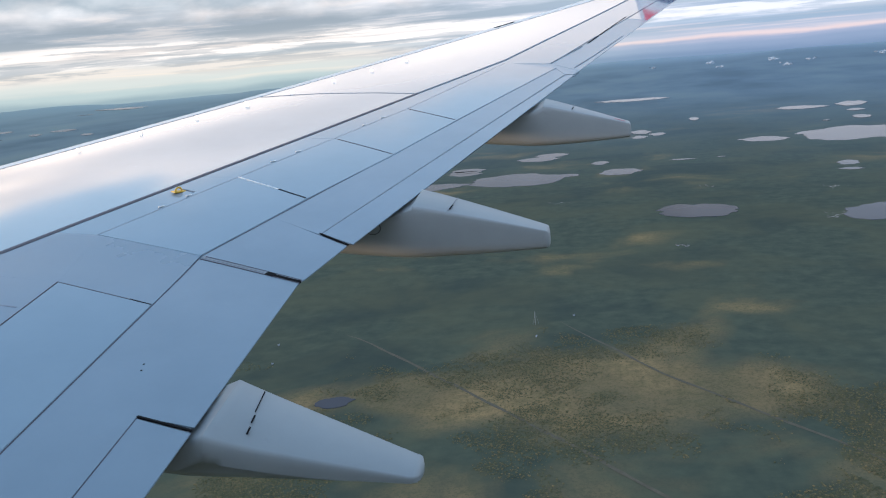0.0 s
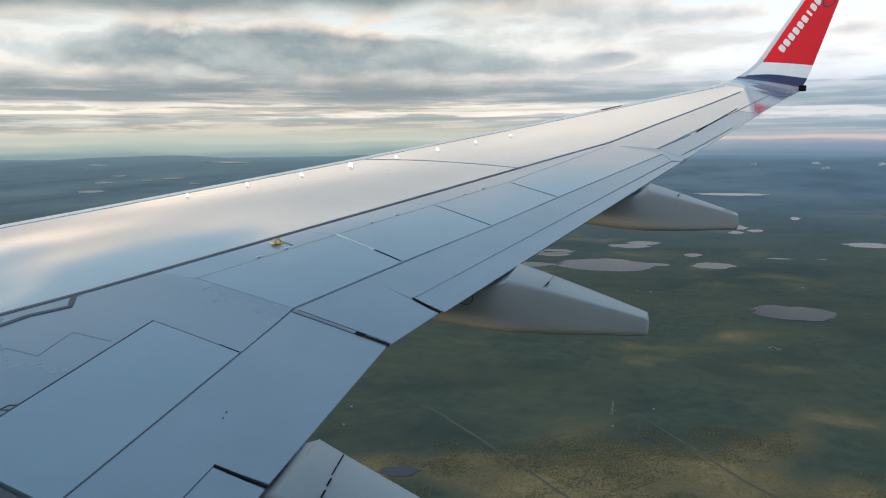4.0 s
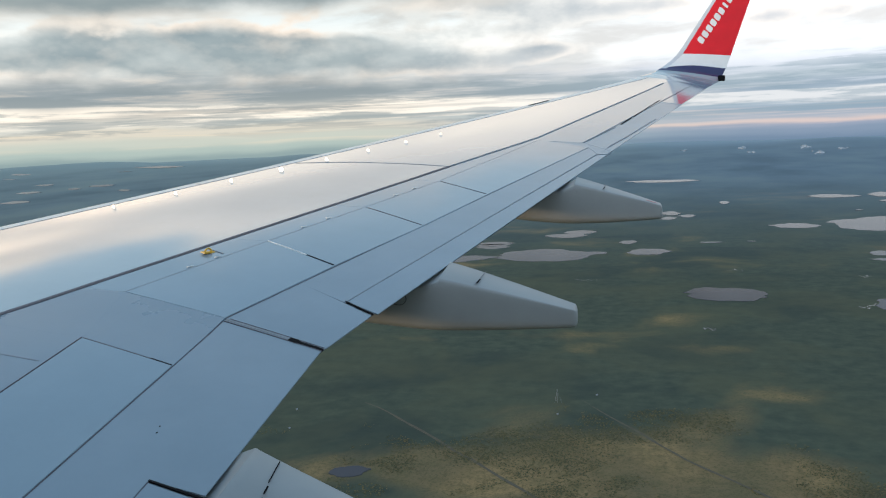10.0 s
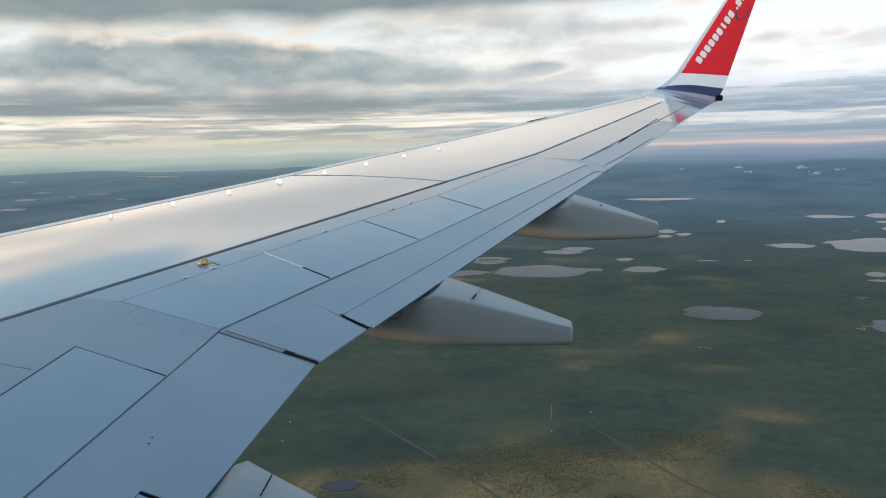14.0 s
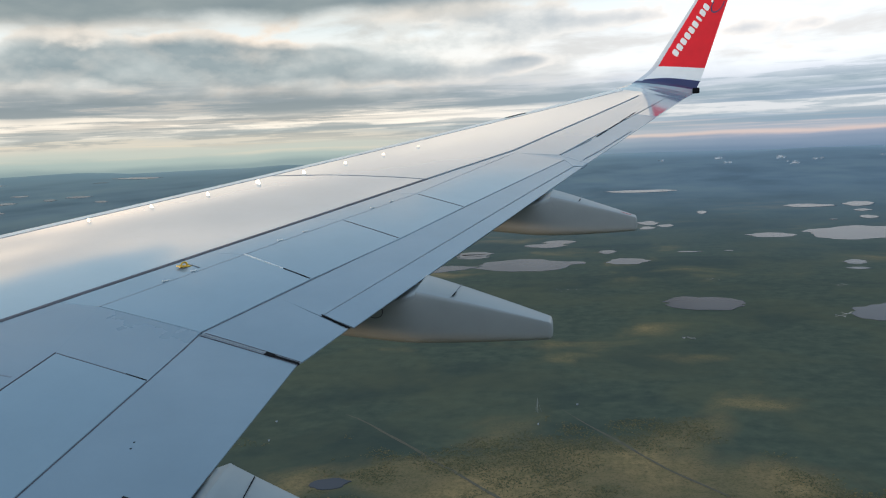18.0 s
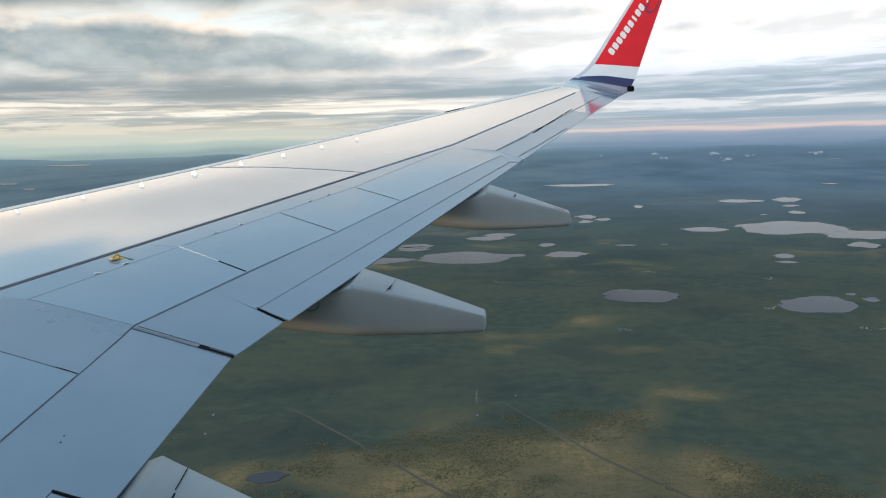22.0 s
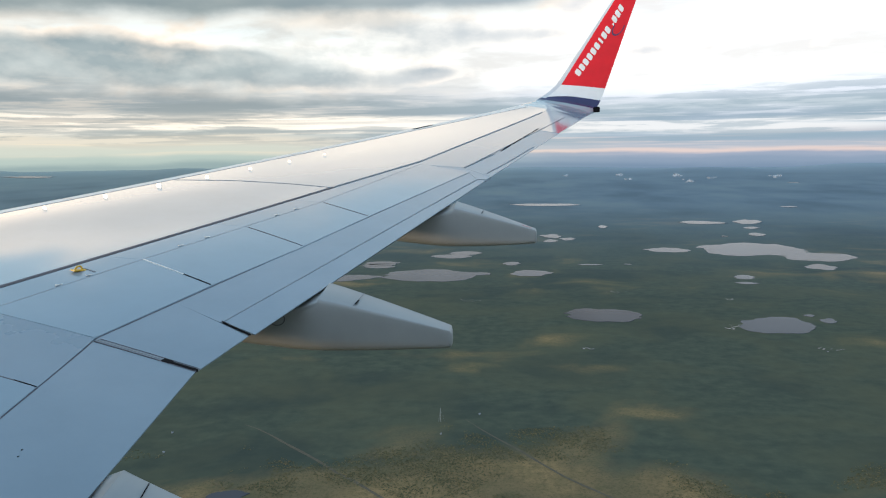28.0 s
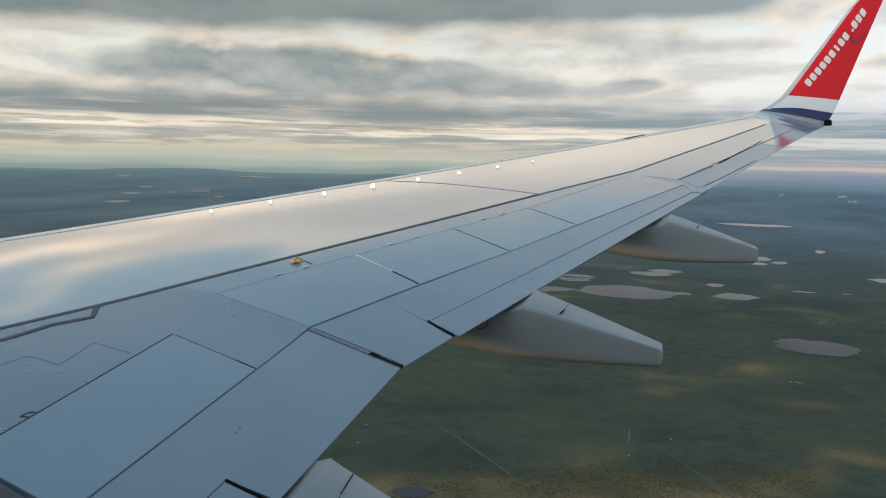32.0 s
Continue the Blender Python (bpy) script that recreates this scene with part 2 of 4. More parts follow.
sun = new("sun", bpy.data.lights.new("sun", "SUN"))
sun.data.energy, sun.data.angle, sun.data.color = 2.2, radians(2.0), (1.0, 0.72, 0.46)
a, e = radians(SUN_AZ), radians(SUN_EL)
sun.matrix_world = look((-math.sin(a) * math.cos(e) * 60, math.cos(a) * math.cos(e) * 60, math.sin(e) * 60), (0, 0, 0))

# ---------------------------------------------------------------- materials


def material(name, base, rough=0.5, metal=0.0, vary=0.08, scale=6.0, grain=60.0, bump=0.0, dirt=None, dirt_at=0.62, coat=0.0, stretch=(1, 1, 1), random=0.0, spec=0.5):
    """A surface with a broad and a fine variation, some dirt and fine relief."""
    m = bpy.data.materials.new(name)
    m.use_nodes = True
    k = Nodes(m.node_tree)
    p = k.vmath("MULTIPLY", k.add("ShaderNodeTexCoord").outputs["Object"], stretch)
    broad, fine = k.noise(p, scale, 5, 0.6), k.noise(p, grain, 3, 0.6)
    lo, hi = tuple(c * (1 - vary) for c in base), tuple(min(c * (1 + vary), 1) for c in base)
    col = k.mix(k.ramp(broad, [(0.3, 0.0), (0.7, 1.0)]), lo, hi)
    col = k.mix(k.math("MULTIPLY", fine, vary), col, tuple(c * 0.6 for c in base))
    if random:
        r = k.add("ShaderNodeObjectInfo").outputs["Random"]
        s = k.math("ADD", 1 - random, k.math("MULTIPLY", r, 2 * random))
        col = k.mix(1.0, col, k.comb(s, s, s), "MULTIPLY")
    if dirt:
        d = k.noise(k.vmath("MULTIPLY", p, (1.0, 2.5, 1.0)), scale * 1.7, 6, 0.65, 0.4)
        col = k.mix(k.ramp(d, [(dirt_at, 0.0), (dirt_at + 0.16, 0.6)]), col, dirt)
    b = k.add("ShaderNodeBsdfPrincipled")
    k.put(b.inputs["Base Color"], col)
    k.put(b.inputs["Roughness"], k.math("ADD", rough - 0.06, k.math("MULTIPLY", broad, 0.12)))
    b.inputs["Metallic"].default_value = metal
    b.inputs["Coat Weight"].default_value = coat
    b.inputs["Specular IOR Level"].default_value = spec
    b.inputs["Coat Roughness"].default_value = 0.06
    if bump:
        n = k.add("ShaderNodeBump")
        n.inputs["Strength"].default_value, n.inputs["Distance"].default_value = 0.6, bump
        k.put(n.inputs["Height"], k.math("ADD", broad, k.math("MULTIPLY", fine, 0.4)))
        k.put(b.inputs["Normal"], n.outputs[0])
    out = k.add("ShaderNodeOutputMaterial")
    k.put(out.inputs[0], b.outputs[0])
    return m


SKIN = material("grey_wing_paint", (0.33, 0.385, 0.425), 0.08, 0.0, 0.05, 1.3, 40, 0.0006, (0.31, 0.345, 0.37), 0.66, coat=1.0)
PANEL = material("light_grey_panel_paint", (0.224, 0.301, 0.366), 0.12, 0.0, 0.05, 1.6, 50, 0.0006, (0.25, 0.30, 0.34), 0.66, coat=0.5, random=0.03)
FLAP = material("grey_flap_paint", (0.228, 0.297, 0.362), 0.22, 0.0, 0.05, 1.8, 50, 0.0006, (0.25, 0.30, 0.34), 0.66, coat=0.15)
EDGE = material("polished_leading_edge_metal", (0.86, 0.83, 0.79), 0.3, 0.35, 0.06, 4, 80, 0.0004)
PALE_EDGE = material("bare_winglet_edge_metal", (0.66, 0.68, 0.72), 0.35, 0.2, 0.06, 4, 80, 0.0004)
BODY = material("dark_wing_structure", (0.06, 0.065, 0.075), 0.7, 0.0, 0.15, 4, 40)
SEAL = material("dark_rubber_sealant", (0.085, 0.08, 0.10), 0.6, 0.0, 0.2, 5, 60)
GREY = material("worn_grey_seam_paint", (0.22, 0.25, 0.29), 0.5, 0.0, 0.15, 5, 60)
FIXED = material("scuffed_fixed_panel_paint", (0.200, 0.278, 0.350), 0.28, 0.0, 0.05, 1.4, 45, coat=0.12)
STAIN = material("worn_panel_paint", (0.175, 0.21, 0.255), 0.35, 0.0, 0.12, 6, 60)
FAIR = material("grey_fairing_paint", (0.31, 0.335, 0.35), 0.42, 0.0, 0.06, 2.2, 50, 0.0008, (0.22, 0.22, 0.22), 0.62, coat=0.05)
WHITE = material("white_gloss_paint", (0.86, 0.86, 0.86), 0.35, 0.0, 0.04, 4, 60, coat=0.2)
RED = material("red_gloss_paint", (0.80, 0.010, 0.022), 0.42, 0.0, 0.06, 4, 60, coat=0.0, spec=0.3)
PALE_RED = material("faded_red_paint", (0.50, 0.20, 0.21), 0.34, 0.0, 0.06, 4, 60)
NAVY = material("navy_gloss_paint", (0.022, 0.02, 0.10), 0.3, 0.0, 0.08, 4, 60, coat=0.4)
BLACK = material("black_plastic", (0.012, 0.012, 0.014), 0.85, 0.0, 0.2, 8, 80, spec=0.1)
YELLOW = material("yellow_fitting_paint", (0.72, 0.44, 0.05), 0.45, 0.0, 0.15, 30, 200)
CAP = material("white_gloss_vane_paint", (0.96, 0.95, 0.92), 0.4, 0.0, 0.03, 30, 200)
VANE_METAL = material("polished_vane_metal", (0.9, 0.88, 0.84), 0.3, 0.9, 0.03, 30, 200)
LINER = material("dark_window_trim", (0.10, 0.092, 0.096), 0.6, 0.0, 0.2, 10, 120)


def ground_material():
    m = bpy.data.materials.new("hazed_bog_and_forest_ground")
    m.use_nodes = True
    k = Nodes(m.node_tree)
    p = k.add("ShaderNodeTexCoord").outputs["Object"]
    x, y, _ = k.sep(p)
    r = k.vmath("LENGTH", k.comb(x, y, 0.0))
    flat = k.comb(x, y, 0.0)
    broad = k.noise(flat, 0.0032, 5, 0.52, 0.4)
    mid = k.noise(flat, 0.012, 5, 0.52, 0.5)
    fine = k.noise(flat, 0.09, 5, 0.6)
    speck = k.noise(flat, 0.7, 4, 0.7)
    vein = k.math("ABSOLUTE", k.math("SUBTRACT", k.noise(flat, 0.045, 4, 0.55, 0.6), 0.5))
    wood = k.ramp(fine, [(0.3, (0.050, 0.066, 0.053)), (0.7, (0.084, 0.102, 0.072))])
    dark = k.noise(k.comb(k.math("MULTIPLY", x, 0.7), y, 3.0), 0.008, 5, 0.55, 0.6)
    wood = k.mix(k.ramp(dark, [(0.50, 0.0), (0.60, 0.65)]), wood, (0.040, 0.056, 0.049))
    wood = k.mix(k.ramp(mid, [(0.42, 0.0), (0.66, 0.7)]), wood, (0.098, 0.103, 0.064))
    # heath's own browns; the brightest stops also carry low sunlight on it
    meadow = k.ramp(mid, [(0.32, (0.125, 0.112, 0.068)), (0.5, (0.205, 0.150, 0.080)), (0.62, (0.285, 0.198, 0.098)), (0.74, (0.36, 0.245, 0.118))])
    meadow = k.mix(k.ramp(fine, [(0.45, 0.0), (0.7, 0.6)]), meadow, (0.12, 0.11, 0.055))
    meadow = k.mix(k.math("MULTIPLY", k.step(vein, 0.014, 0.003), 0.25), meadow, (0.07, 0.065, 0.035))
    meadow = k.mix(k.ramp(speck, [(0.50, 0.0), (0.66, 0.7)]), meadow, (0.085, 0.082, 0.045))
    meadow = k.mix(k.ramp(k.noise(flat, 0.3, 4, 0.65, 0.5), [(0.5, 0.0), (0.64, 0.5)]), meadow, (0.10, 0.092, 0.05))
    # open heath lies in patches: middle, half sizes, weight (below nought: close forest)
    open_land = k.math("ADD", k.math("MULTIPLY", k.step(r, 480.0, 330.0), 0.06), k.math("ADD", k.math("MULTIPLY", broad, 0.6), k.math("MULTIPLY", mid, 0.40)))
    px, py = k.math("ADD", x, k.math("MULTIPLY", k.math("SUBTRACT", mid, 0.5), 60.0)), k.math("ADD", y, k.math("MULTIPLY", k.math("SUBTRACT", broad, 0.5), 70.0))
    for cx, cy, w, h, g in ((-108, 343, 38, 22, 0.22), (-48, 362, 44, 34, 0.24), (2, 352, 36, 28, 0.20), (38, 440, 21, 20, 0.09), (94, 478, 26, 20, 0.09), (58, 362, 30, 26, 0.15),
                            (-158, 589, 30, 12, 0.07), (-49, 608, 46, 13, 0.06), (50, 577, 28, 14, 0.06), (26, 661, 22, 22, 0.05), (107, 517, 30, 18, 0.08),
                            (-165, 396, 42, 32, -0.16), (-74, 500, 110, 34, -0.16), (60, 820, 300, 60, -0.06)):
        d = k.math("ADD", k.math("POWER", k.math("ABSOLUTE", k.math("DIVIDE", k.math("SUBTRACT", px, cx), w)), 2.0), k.math("POWER", k.math("ABSOLUTE", k.math("DIVIDE", k.math("SUBTRACT", py, cy), h)), 2.0))
        open_land = k.math("MULTIPLY_ADD", k.math("EXPONENT", k.math("MULTIPLY", d, -1.0)), g, open_land)
    col = k.mix(k.ramp(open_land, [(0.54, 0.0), (0.66, 1.0)]), wood, meadow)
    # distance haze put into the base colour: bluer far off, paler at the horizon
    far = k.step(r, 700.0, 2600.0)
    haze_belt = k.ramp(k.noise(k.comb(k.math("MULTIPLY", x, 1.0), k.math("MULTIPLY", y, 0.55), 0.0), 0.0045, 5, 0.5), [(0.34, (0.122, 0.166, 0.184)), (0.5, (0.160, 0.210, 0.226)), (0.62, (0.190, 0.240, 0.242)), (0.75, (0.215, 0.256, 0.240))])
    aft = k.step(x, -900.0, 500.0)  # haze tint: deeper blue behind, paler and greener ahead
    haze_belt = k.mix(aft, haze_belt, k.mix(1.0, haze_belt, (0.86, 0.95, 1.10), "MULTIPLY"))
    col = k.mix(far, col, haze_belt)
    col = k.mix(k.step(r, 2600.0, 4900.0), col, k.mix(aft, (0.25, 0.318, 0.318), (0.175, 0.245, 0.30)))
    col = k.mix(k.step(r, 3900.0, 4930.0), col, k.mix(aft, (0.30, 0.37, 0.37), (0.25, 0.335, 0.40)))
    b = k.add("ShaderNodeBsdfPrincipled")
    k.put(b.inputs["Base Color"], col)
    b.inputs["Roughness"].default_value = 0.95
    b.inputs["Specular IOR Level"].default_value = 0.1
    n = k.add("ShaderNodeBump")
    n.inputs["Strength"].default_value, n.inputs["Distance"].default_value = 0.4, 0.8
    k.put(n.inputs["Height"], fine)
    k.put(b.inputs["Normal"], n.outputs[0])
    out = k.add("ShaderNodeOutputMaterial")
    k.put(out.inputs[0], b.outputs[0])
    return m


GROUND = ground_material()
# paler, shinier copy of the lake water: the pools' glints put into it
POOL = material("glinting_pool_water", (0.10, 0.11, 0.12), 0.12, 0.0, 0.06, 0.02, 0.1, spec=0.3)
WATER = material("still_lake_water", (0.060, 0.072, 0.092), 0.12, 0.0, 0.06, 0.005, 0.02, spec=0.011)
# darker copy of the lake water: weaker sky reflection put into its colour
DULLED_WATER = material("lake_water_less_sky", (0.034, 0.042, 0.058), 0.12, 0.0, 0.06, 0.005, 0.02, spec=0.011)


def tree_material():
    m = bpy.data.materials.new("mixed_tree_crowns")
    m.use_nodes = True
    k = Nodes(m.node_tree)
    r = k.add("ShaderNodeNewGeometry").outputs["Random Per Island"]
    p = k.add("ShaderNodeTexCoord").outputs["Object"]
    col = k.ramp(r, [(0.0, (0.080, 0.092, 0.056)), (0.45, (0.105, 0.108, 0.062)), (0.8, (0.150, 0.132, 0.072)), (1.0, (0.20, 0.16, 0.084))])
    col = k.mix(k.ramp(k.noise(p, 2.0, 3, 0.6), [(0.35, 0.15), (0.6, 0.0)]), col, (0.06, 0.07, 0.04))
    b = k.add("ShaderNodeBsdfPrincipled")
    k.put(b.inputs["Base Color"], col)
    b.inputs["Roughness"].default_value = 0.95
    b.inputs["Specular IOR Level"].default_value = 0.1
    out = k.add("ShaderNodeOutputMaterial")
    k.put(out.inputs[0], b.outputs[0])
    return m


TREES = tree_material()
TRACK = material("pale_gravel_track", (0.100, 0.086, 0.058), 0.9, 0.0, 0.25, 0.3, 2.0)

# ---------------------------------------------------------------- mesh helpers


def mesh_of(name, verts, faces, mat, smooth=False):
    me = bpy.data.meshes.new(name)
    me.from_pydata([tuple(v) for v in verts], [], faces)
    me.validate()
    me.materials.append(mat)
    if smooth:
        me.polygons.foreach_set("use_smooth", [True] * len(me.polygons))
    return me


def part(name, me, parent, label="", smooth=False):
    ob = new(name, me)
    ob.parent = parent
    if label:
        ob["label"] = label
    return ob


def thing(name, label, category, group="", kind="", at=(0, 0, 0)):
    ob = new(name)
    ob.location = at
    return tagged(ob, label, category, group, kind)


# ---------------------------------------------------------------- the wing's form


def le(y):
    return 3.55 + 0.5215 * (y - 6.99)


def te(y):
    return 6.985 + 0.2463 * (y - 5.65) if y > 5.65 else 6.985 + 0.034 * (5.65 - y)


def top(x, y):
    """Height of the wing's upper surface."""
    c = te(y) - le(y)
    u = min(max((x - le(y)) / c, 0), 1)
    zl = 0.0014243 * y * y + 0.12238413 * y - 1.23768
    zt = -0.00076902 * y * y + 0.18294757 * y - 1.87943
    return zl + (zt - zl) * u + 0.048 * c * u * (1 - u)


def plate(name, corners, mat, dz=0.0, thick=0.03, nx=8, ny=8, gap=0.006, bevel=0.006, sharp=False):
    """A thin skin panel that follows the wing; corners in plan: front inboard, front outboard, aft outboard, aft inboard."""
    (ax, ay), (bx, by), (cx, cy), (dx, dy) = corners

    def at(s, t):
        x = (ax * (1 - s) + bx * s) * (1 - t) + (dx * (1 - s) + cx * s) * t
        y = (ay * (1 - s) + by * s) * (1 - t) + (dy * (1 - s) + cy * s) * t
        return x, y

    wide = max(math.hypot(bx - ax, by - ay), 0.05)
    deep = max(math.hypot(dx - ax, dy - ay), 0.05)

    def steps(n, g, b):
        return [g, g + b] + [g + b + (1 - 2 * g - 2 * b) * i / n for i in range(1, n)] + [1 - g - b, 1 - g]

    ss, ts = steps(ny, gap / wide, bevel / wide), steps(nx, gap / deep, bevel / deep)
    verts, faces = [], []
    for i, s in enumerate(ss):
        for j, t in enumerate(ts):
            x, y = at(s, t)
            rim = i in (0, len(ss) - 1) or j in (0, len(ts) - 1)
            verts.append((x, y, top(x, y) + dz - (bevel * 0.7 if rim else 0)))
    m = len(ts)
    for i in range(len(ss) - 1):
        for j in range(m - 1):
            faces.append((i * m + j, i * m + j + 1, (i + 1) * m + j + 1, (i + 1) * m + j))
    ring = [(0, j) for j in range(m)] + [(i, m - 1) for i in range(1, len(ss))] + [(len(ss) - 1, j) for j in range(m - 2, -1, -1)] + [(i, 0) for i in range(len(ss) - 2, 0, -1)]
    base = len(verts)
    for i, j in ring:
        x, y, z = verts[i * m + j]
        verts.append((x, y, z - (thick + (0.005 - thick) * ts[j] if sharp else thick)))
    for q in range(len(ring)):
        r = (q + 1) % len(ring)
        i, j = ring[q]
        i2, j2 = ring[r]
        faces.append((i * m + j, base + q, base + r, i2 * m + j2))
    faces.append(tuple(range(base, base + len(ring))))
    faces = [f[::-1] for f in faces]
    me = mesh_of(name, verts, faces, mat, True)
    me.set_sharp_from_angle(angle=radians(18))
    return me


def ribbon(name, line, width, mat, dz=0.004, sub=6):
    """A strip of paint, sealant or drawn-in gap lying on the wing along a line in plan."""
    pts = []
    for (x0, y0), (x1, y1) in zip(line, line[1:]):
        pts += [(x0 + (x1 - x0) * i / sub, y0 + (y1 - y0) * i / sub) for i in range(sub)]
    pts.append(line[-1])
    verts, faces = [], []
    for i, (x, y) in enumerate(pts):
        a, b = pts[max(i - 1, 0)], pts[min(i + 1, len(pts) - 1)]
        ux, uy = b[0] - a[0], b[1] - a[1]
        n = math.hypot(ux, uy) or 1
        for s in (-0.5, 0.5):
            for h in (dz, -0.01):
                px, py = x - uy / n * width * s, y + ux / n * width * s
                verts.append((px, py, top(px, py) + h))
    for i in range(len(pts) - 1):
        a, b = 4 * i, 4 * i + 4
        faces += [(a, a + 2, b + 2, b), (a + 1, a, b, b + 1), (a + 2, a + 3, b + 3, b + 2)]
    faces += [(0, 1, 3, 2), (b, b + 2, b + 3, b + 1)]
    return mesh_of(name, verts, faces, mat)


wing = thing("aeroplane_wing", "grey starboard airliner wing with spoilers, flaps and winglet", "wing", at=(0, 0, 0))


def wing_body():
    """The closed structure under the skin panels, coloured dark so the gaps look shaded."""
    us = [0.93, 0.85, 0.78, 0.7, 0.6, 0.5, 0.4, 0.3, 0.2, 0.12, 0.06]
    ys = sorted([1.87 + 14.63 * i / 40 for i in range(41)] + [5.65])
    verts, faces = [], []
    for y in ys:
        c, x0 = te(y) - le(y) - 0.03, le(y)
        for u in us:
            verts.append((x0 + c * u, y, top(x0 + c * u, y) - 0.034))
        for u in us[::-1]:
            d = 0.040 + 0.186 * c * math.sqrt(u) * (1 - u)
            verts.append((x0 + c * u, y, top(x0 + c * u, y) - d))
    m = 2 * len(us)
    for i in range(len(ys) - 1):
        for j in range(m):
            a, b = i * m + j, i * m + (j + 1) % m
            faces.append((a, b, b + m, a + m))
    faces += [tuple(range(m)), tuple(range(len(verts) - m, len(verts)))[::-1]]
    return mesh_of("wing_box", verts, faces, BODY)


part("wing_box", wing_body(), wing, "dark structure under the skin panels")


def lower_skin():
    us = [0.06, 0.15, 0.3, 0.45, 0.6, 0.75, 0.88, 0.94, 1.0]
    ys = sorted([1.87 + 14.63 * i / 40 for i in range(41)] + [5.65])
    verts, faces = [], []
    for dz in (0.0, -0.006):
        for y in ys:
            c, x0 = te(y) - le(y) - 0.016, le(y)
            for u in us:
                d = 0.009 + 0.186 * c * math.sqrt(u) * (1 - u) + 0.037 * min((1 - u) * 12, 1)
                verts.append((x0 + c * u, y, top(x0 + c * u, y) - d + dz))
    m, n = len(us), len(us) * len(ys)
    for i in range(len(ys) - 1):
        for j in range(m - 1):
            a = i * m + j
            faces += [(a, a + m, a + m + 1, a + 1), (n + a, n + a + 1, n + a + m + 1, n + a + m)]
    return mesh_of("lower_skin", verts, faces, FAIR, True)


part("lower_skin", lower_skin(), wing)


def nose(y0, y1, n, mat, name):
    """A length of the rounded leading edge."""
    prof = [(0.17, 0.0), (0.10, 0.004), (0.05, 0.0), (0.015, -0.012), (-0.012, -0.035), (-0.02, -0.07), (-0.005, -0.115), (0.05, -0.16), (0.17, -0.21), (0.17, -0.05)]
    verts, faces = [], []
    for i in range(n + 1):
        y = y0 + (y1 - y0) * i / n
        k = (te(y) - le(y)) / 4.0
        for dx, dz in prof:
            verts.append((le(y) + dx, y, top(le(y) + max(dx, 0), y) + dz * k))
    m = len(prof)
    for i in range(n):
        for j in range(m):
            a, b = i * m + j, i * m + (j + 1) % m
            faces.append((a, a + m, b + m, b))
    faces += [tuple(range(m))[::-1], tuple(range(n * m, n * m + m))]
    return mesh_of(name, verts, faces, mat)


for y0, y1 in ((2.0, 5.6), (5.62, 8.6), (8.62, 11.2), (11.22, 13.5), (13.54, 16.5)):
    part("leading_edge_slat", nose(y0 + 0.004, y1 - 0.004, 14, EDGE, "slat"), wing, "polished metal leading edge slat")


SPAR = [(1.5, 3.32), (5.0, 4.794), (5.5, 5.003), (6.2, 5.283), (7.3, 5.741), (8.3, 6.164), (9.7, 6.742), (11.31, 7.42), (12.5, 7.778), (14.0, 8.242), (16.1, 8.893), (16.6, 9.047)]


def dark_x(y):
    """Where the sealant line over the rear spar lies."""
    for (y0, x0), (y1, x1) in zip(SPAR, SPAR[1:]):
        if y <= y1:
            return x0 + (x1 - x0) * (y - y0) / (y1 - y0)
    return SPAR[-1][1]


def aileron_x(y):
    return 7.985 + 0.272 * (y - 11.25)


# forward skin, in front of the sealant line
for y0, y1 in ((1.87, 5.0), (5.0, 7.3), (7.3, 9.7), (9.7, 11.31), (11.31, 12.5), (12.5, 14.0), (14.0, 16.5)):
    part("skin_panel", plate("skin_panel", [(le(y0) + 0.172, y0), (le(y1) + 0.172, y1), (dark_x(y1), y1), (dark_x(y0), y0)], SKIN, nx=14, ny=14, gap=0.0, bevel=0.0002), wing, "smooth grey forward wing skin")
# strip between the sealant line and the spoilers
FRONT = [(5.514, 6.005), (5.96, 7.125), (6.375, 8.133), (6.775, 9.11), (7.45, 11.18)]
HINGE = [(6.297, 5.835), (6.615, 6.797), (6.975, 7.80), (7.298, 8.81), (8.03, 11.0)]
part("skin_panel", plate("skin_panel", [(dark_x(1.87), 1.87), (dark_x(5.4), 5.4), (5.675, 5.372), (5.825, 1.87)], FIXED, nx=6, ny=14, gap=0.0, bevel=0.0005), wing)
part("skin_panel", plate("skin_panel", [(dark_x(5.4), 5.4), (dark_x(6.0), 6.0), FRONT[0], (5.675, 5.372)], FIXED, nx=5, ny=5, gap=0.0, bevel=0.0005), wing)
part("skin_panel", plate("skin_panel", [(5.675, 5.372), FRONT[0], HINGE[0], (6.327, 5.225)], FIXED, nx=6, ny=5, gap=0.0, bevel=0.0005), wing, "fixed grey panel between the spoilers")
for (x0, y0), (x1, y1) in zip(FRONT, FRONT[1:]):
    a0, a1 = y0 - 0.02, y1 - 0.02
    part("skin_panel", plate("skin_panel", [(dark_x(a0), a0), (dark_x(a1), a1), (x1, y1), (x0, y0)], PANEL, nx=3, ny=8, gap=0.001, bevel=0.002), wing)
# spoilers
for f0, f1, h0, h1 in zip(FRONT, FRONT[1:], HINGE, HINGE[1:]):
    part("spoiler", plate("spoiler", [f0, f1, h1, h0], PANEL, dz=0.002, nx=6, ny=8, gap=0.0022, bevel=0.003), wing, "closed grey spoiler panel")
part("spoiler", plate("spoiler", [(5.735, 3.97), (5.675, 5.372), (6.327, 5.225), (6.384, 3.87)], PANEL, dz=0.002, nx=6, ny=8, gap=0.0022, bevel=0.003), wing, "closed grey inboard spoiler panel")
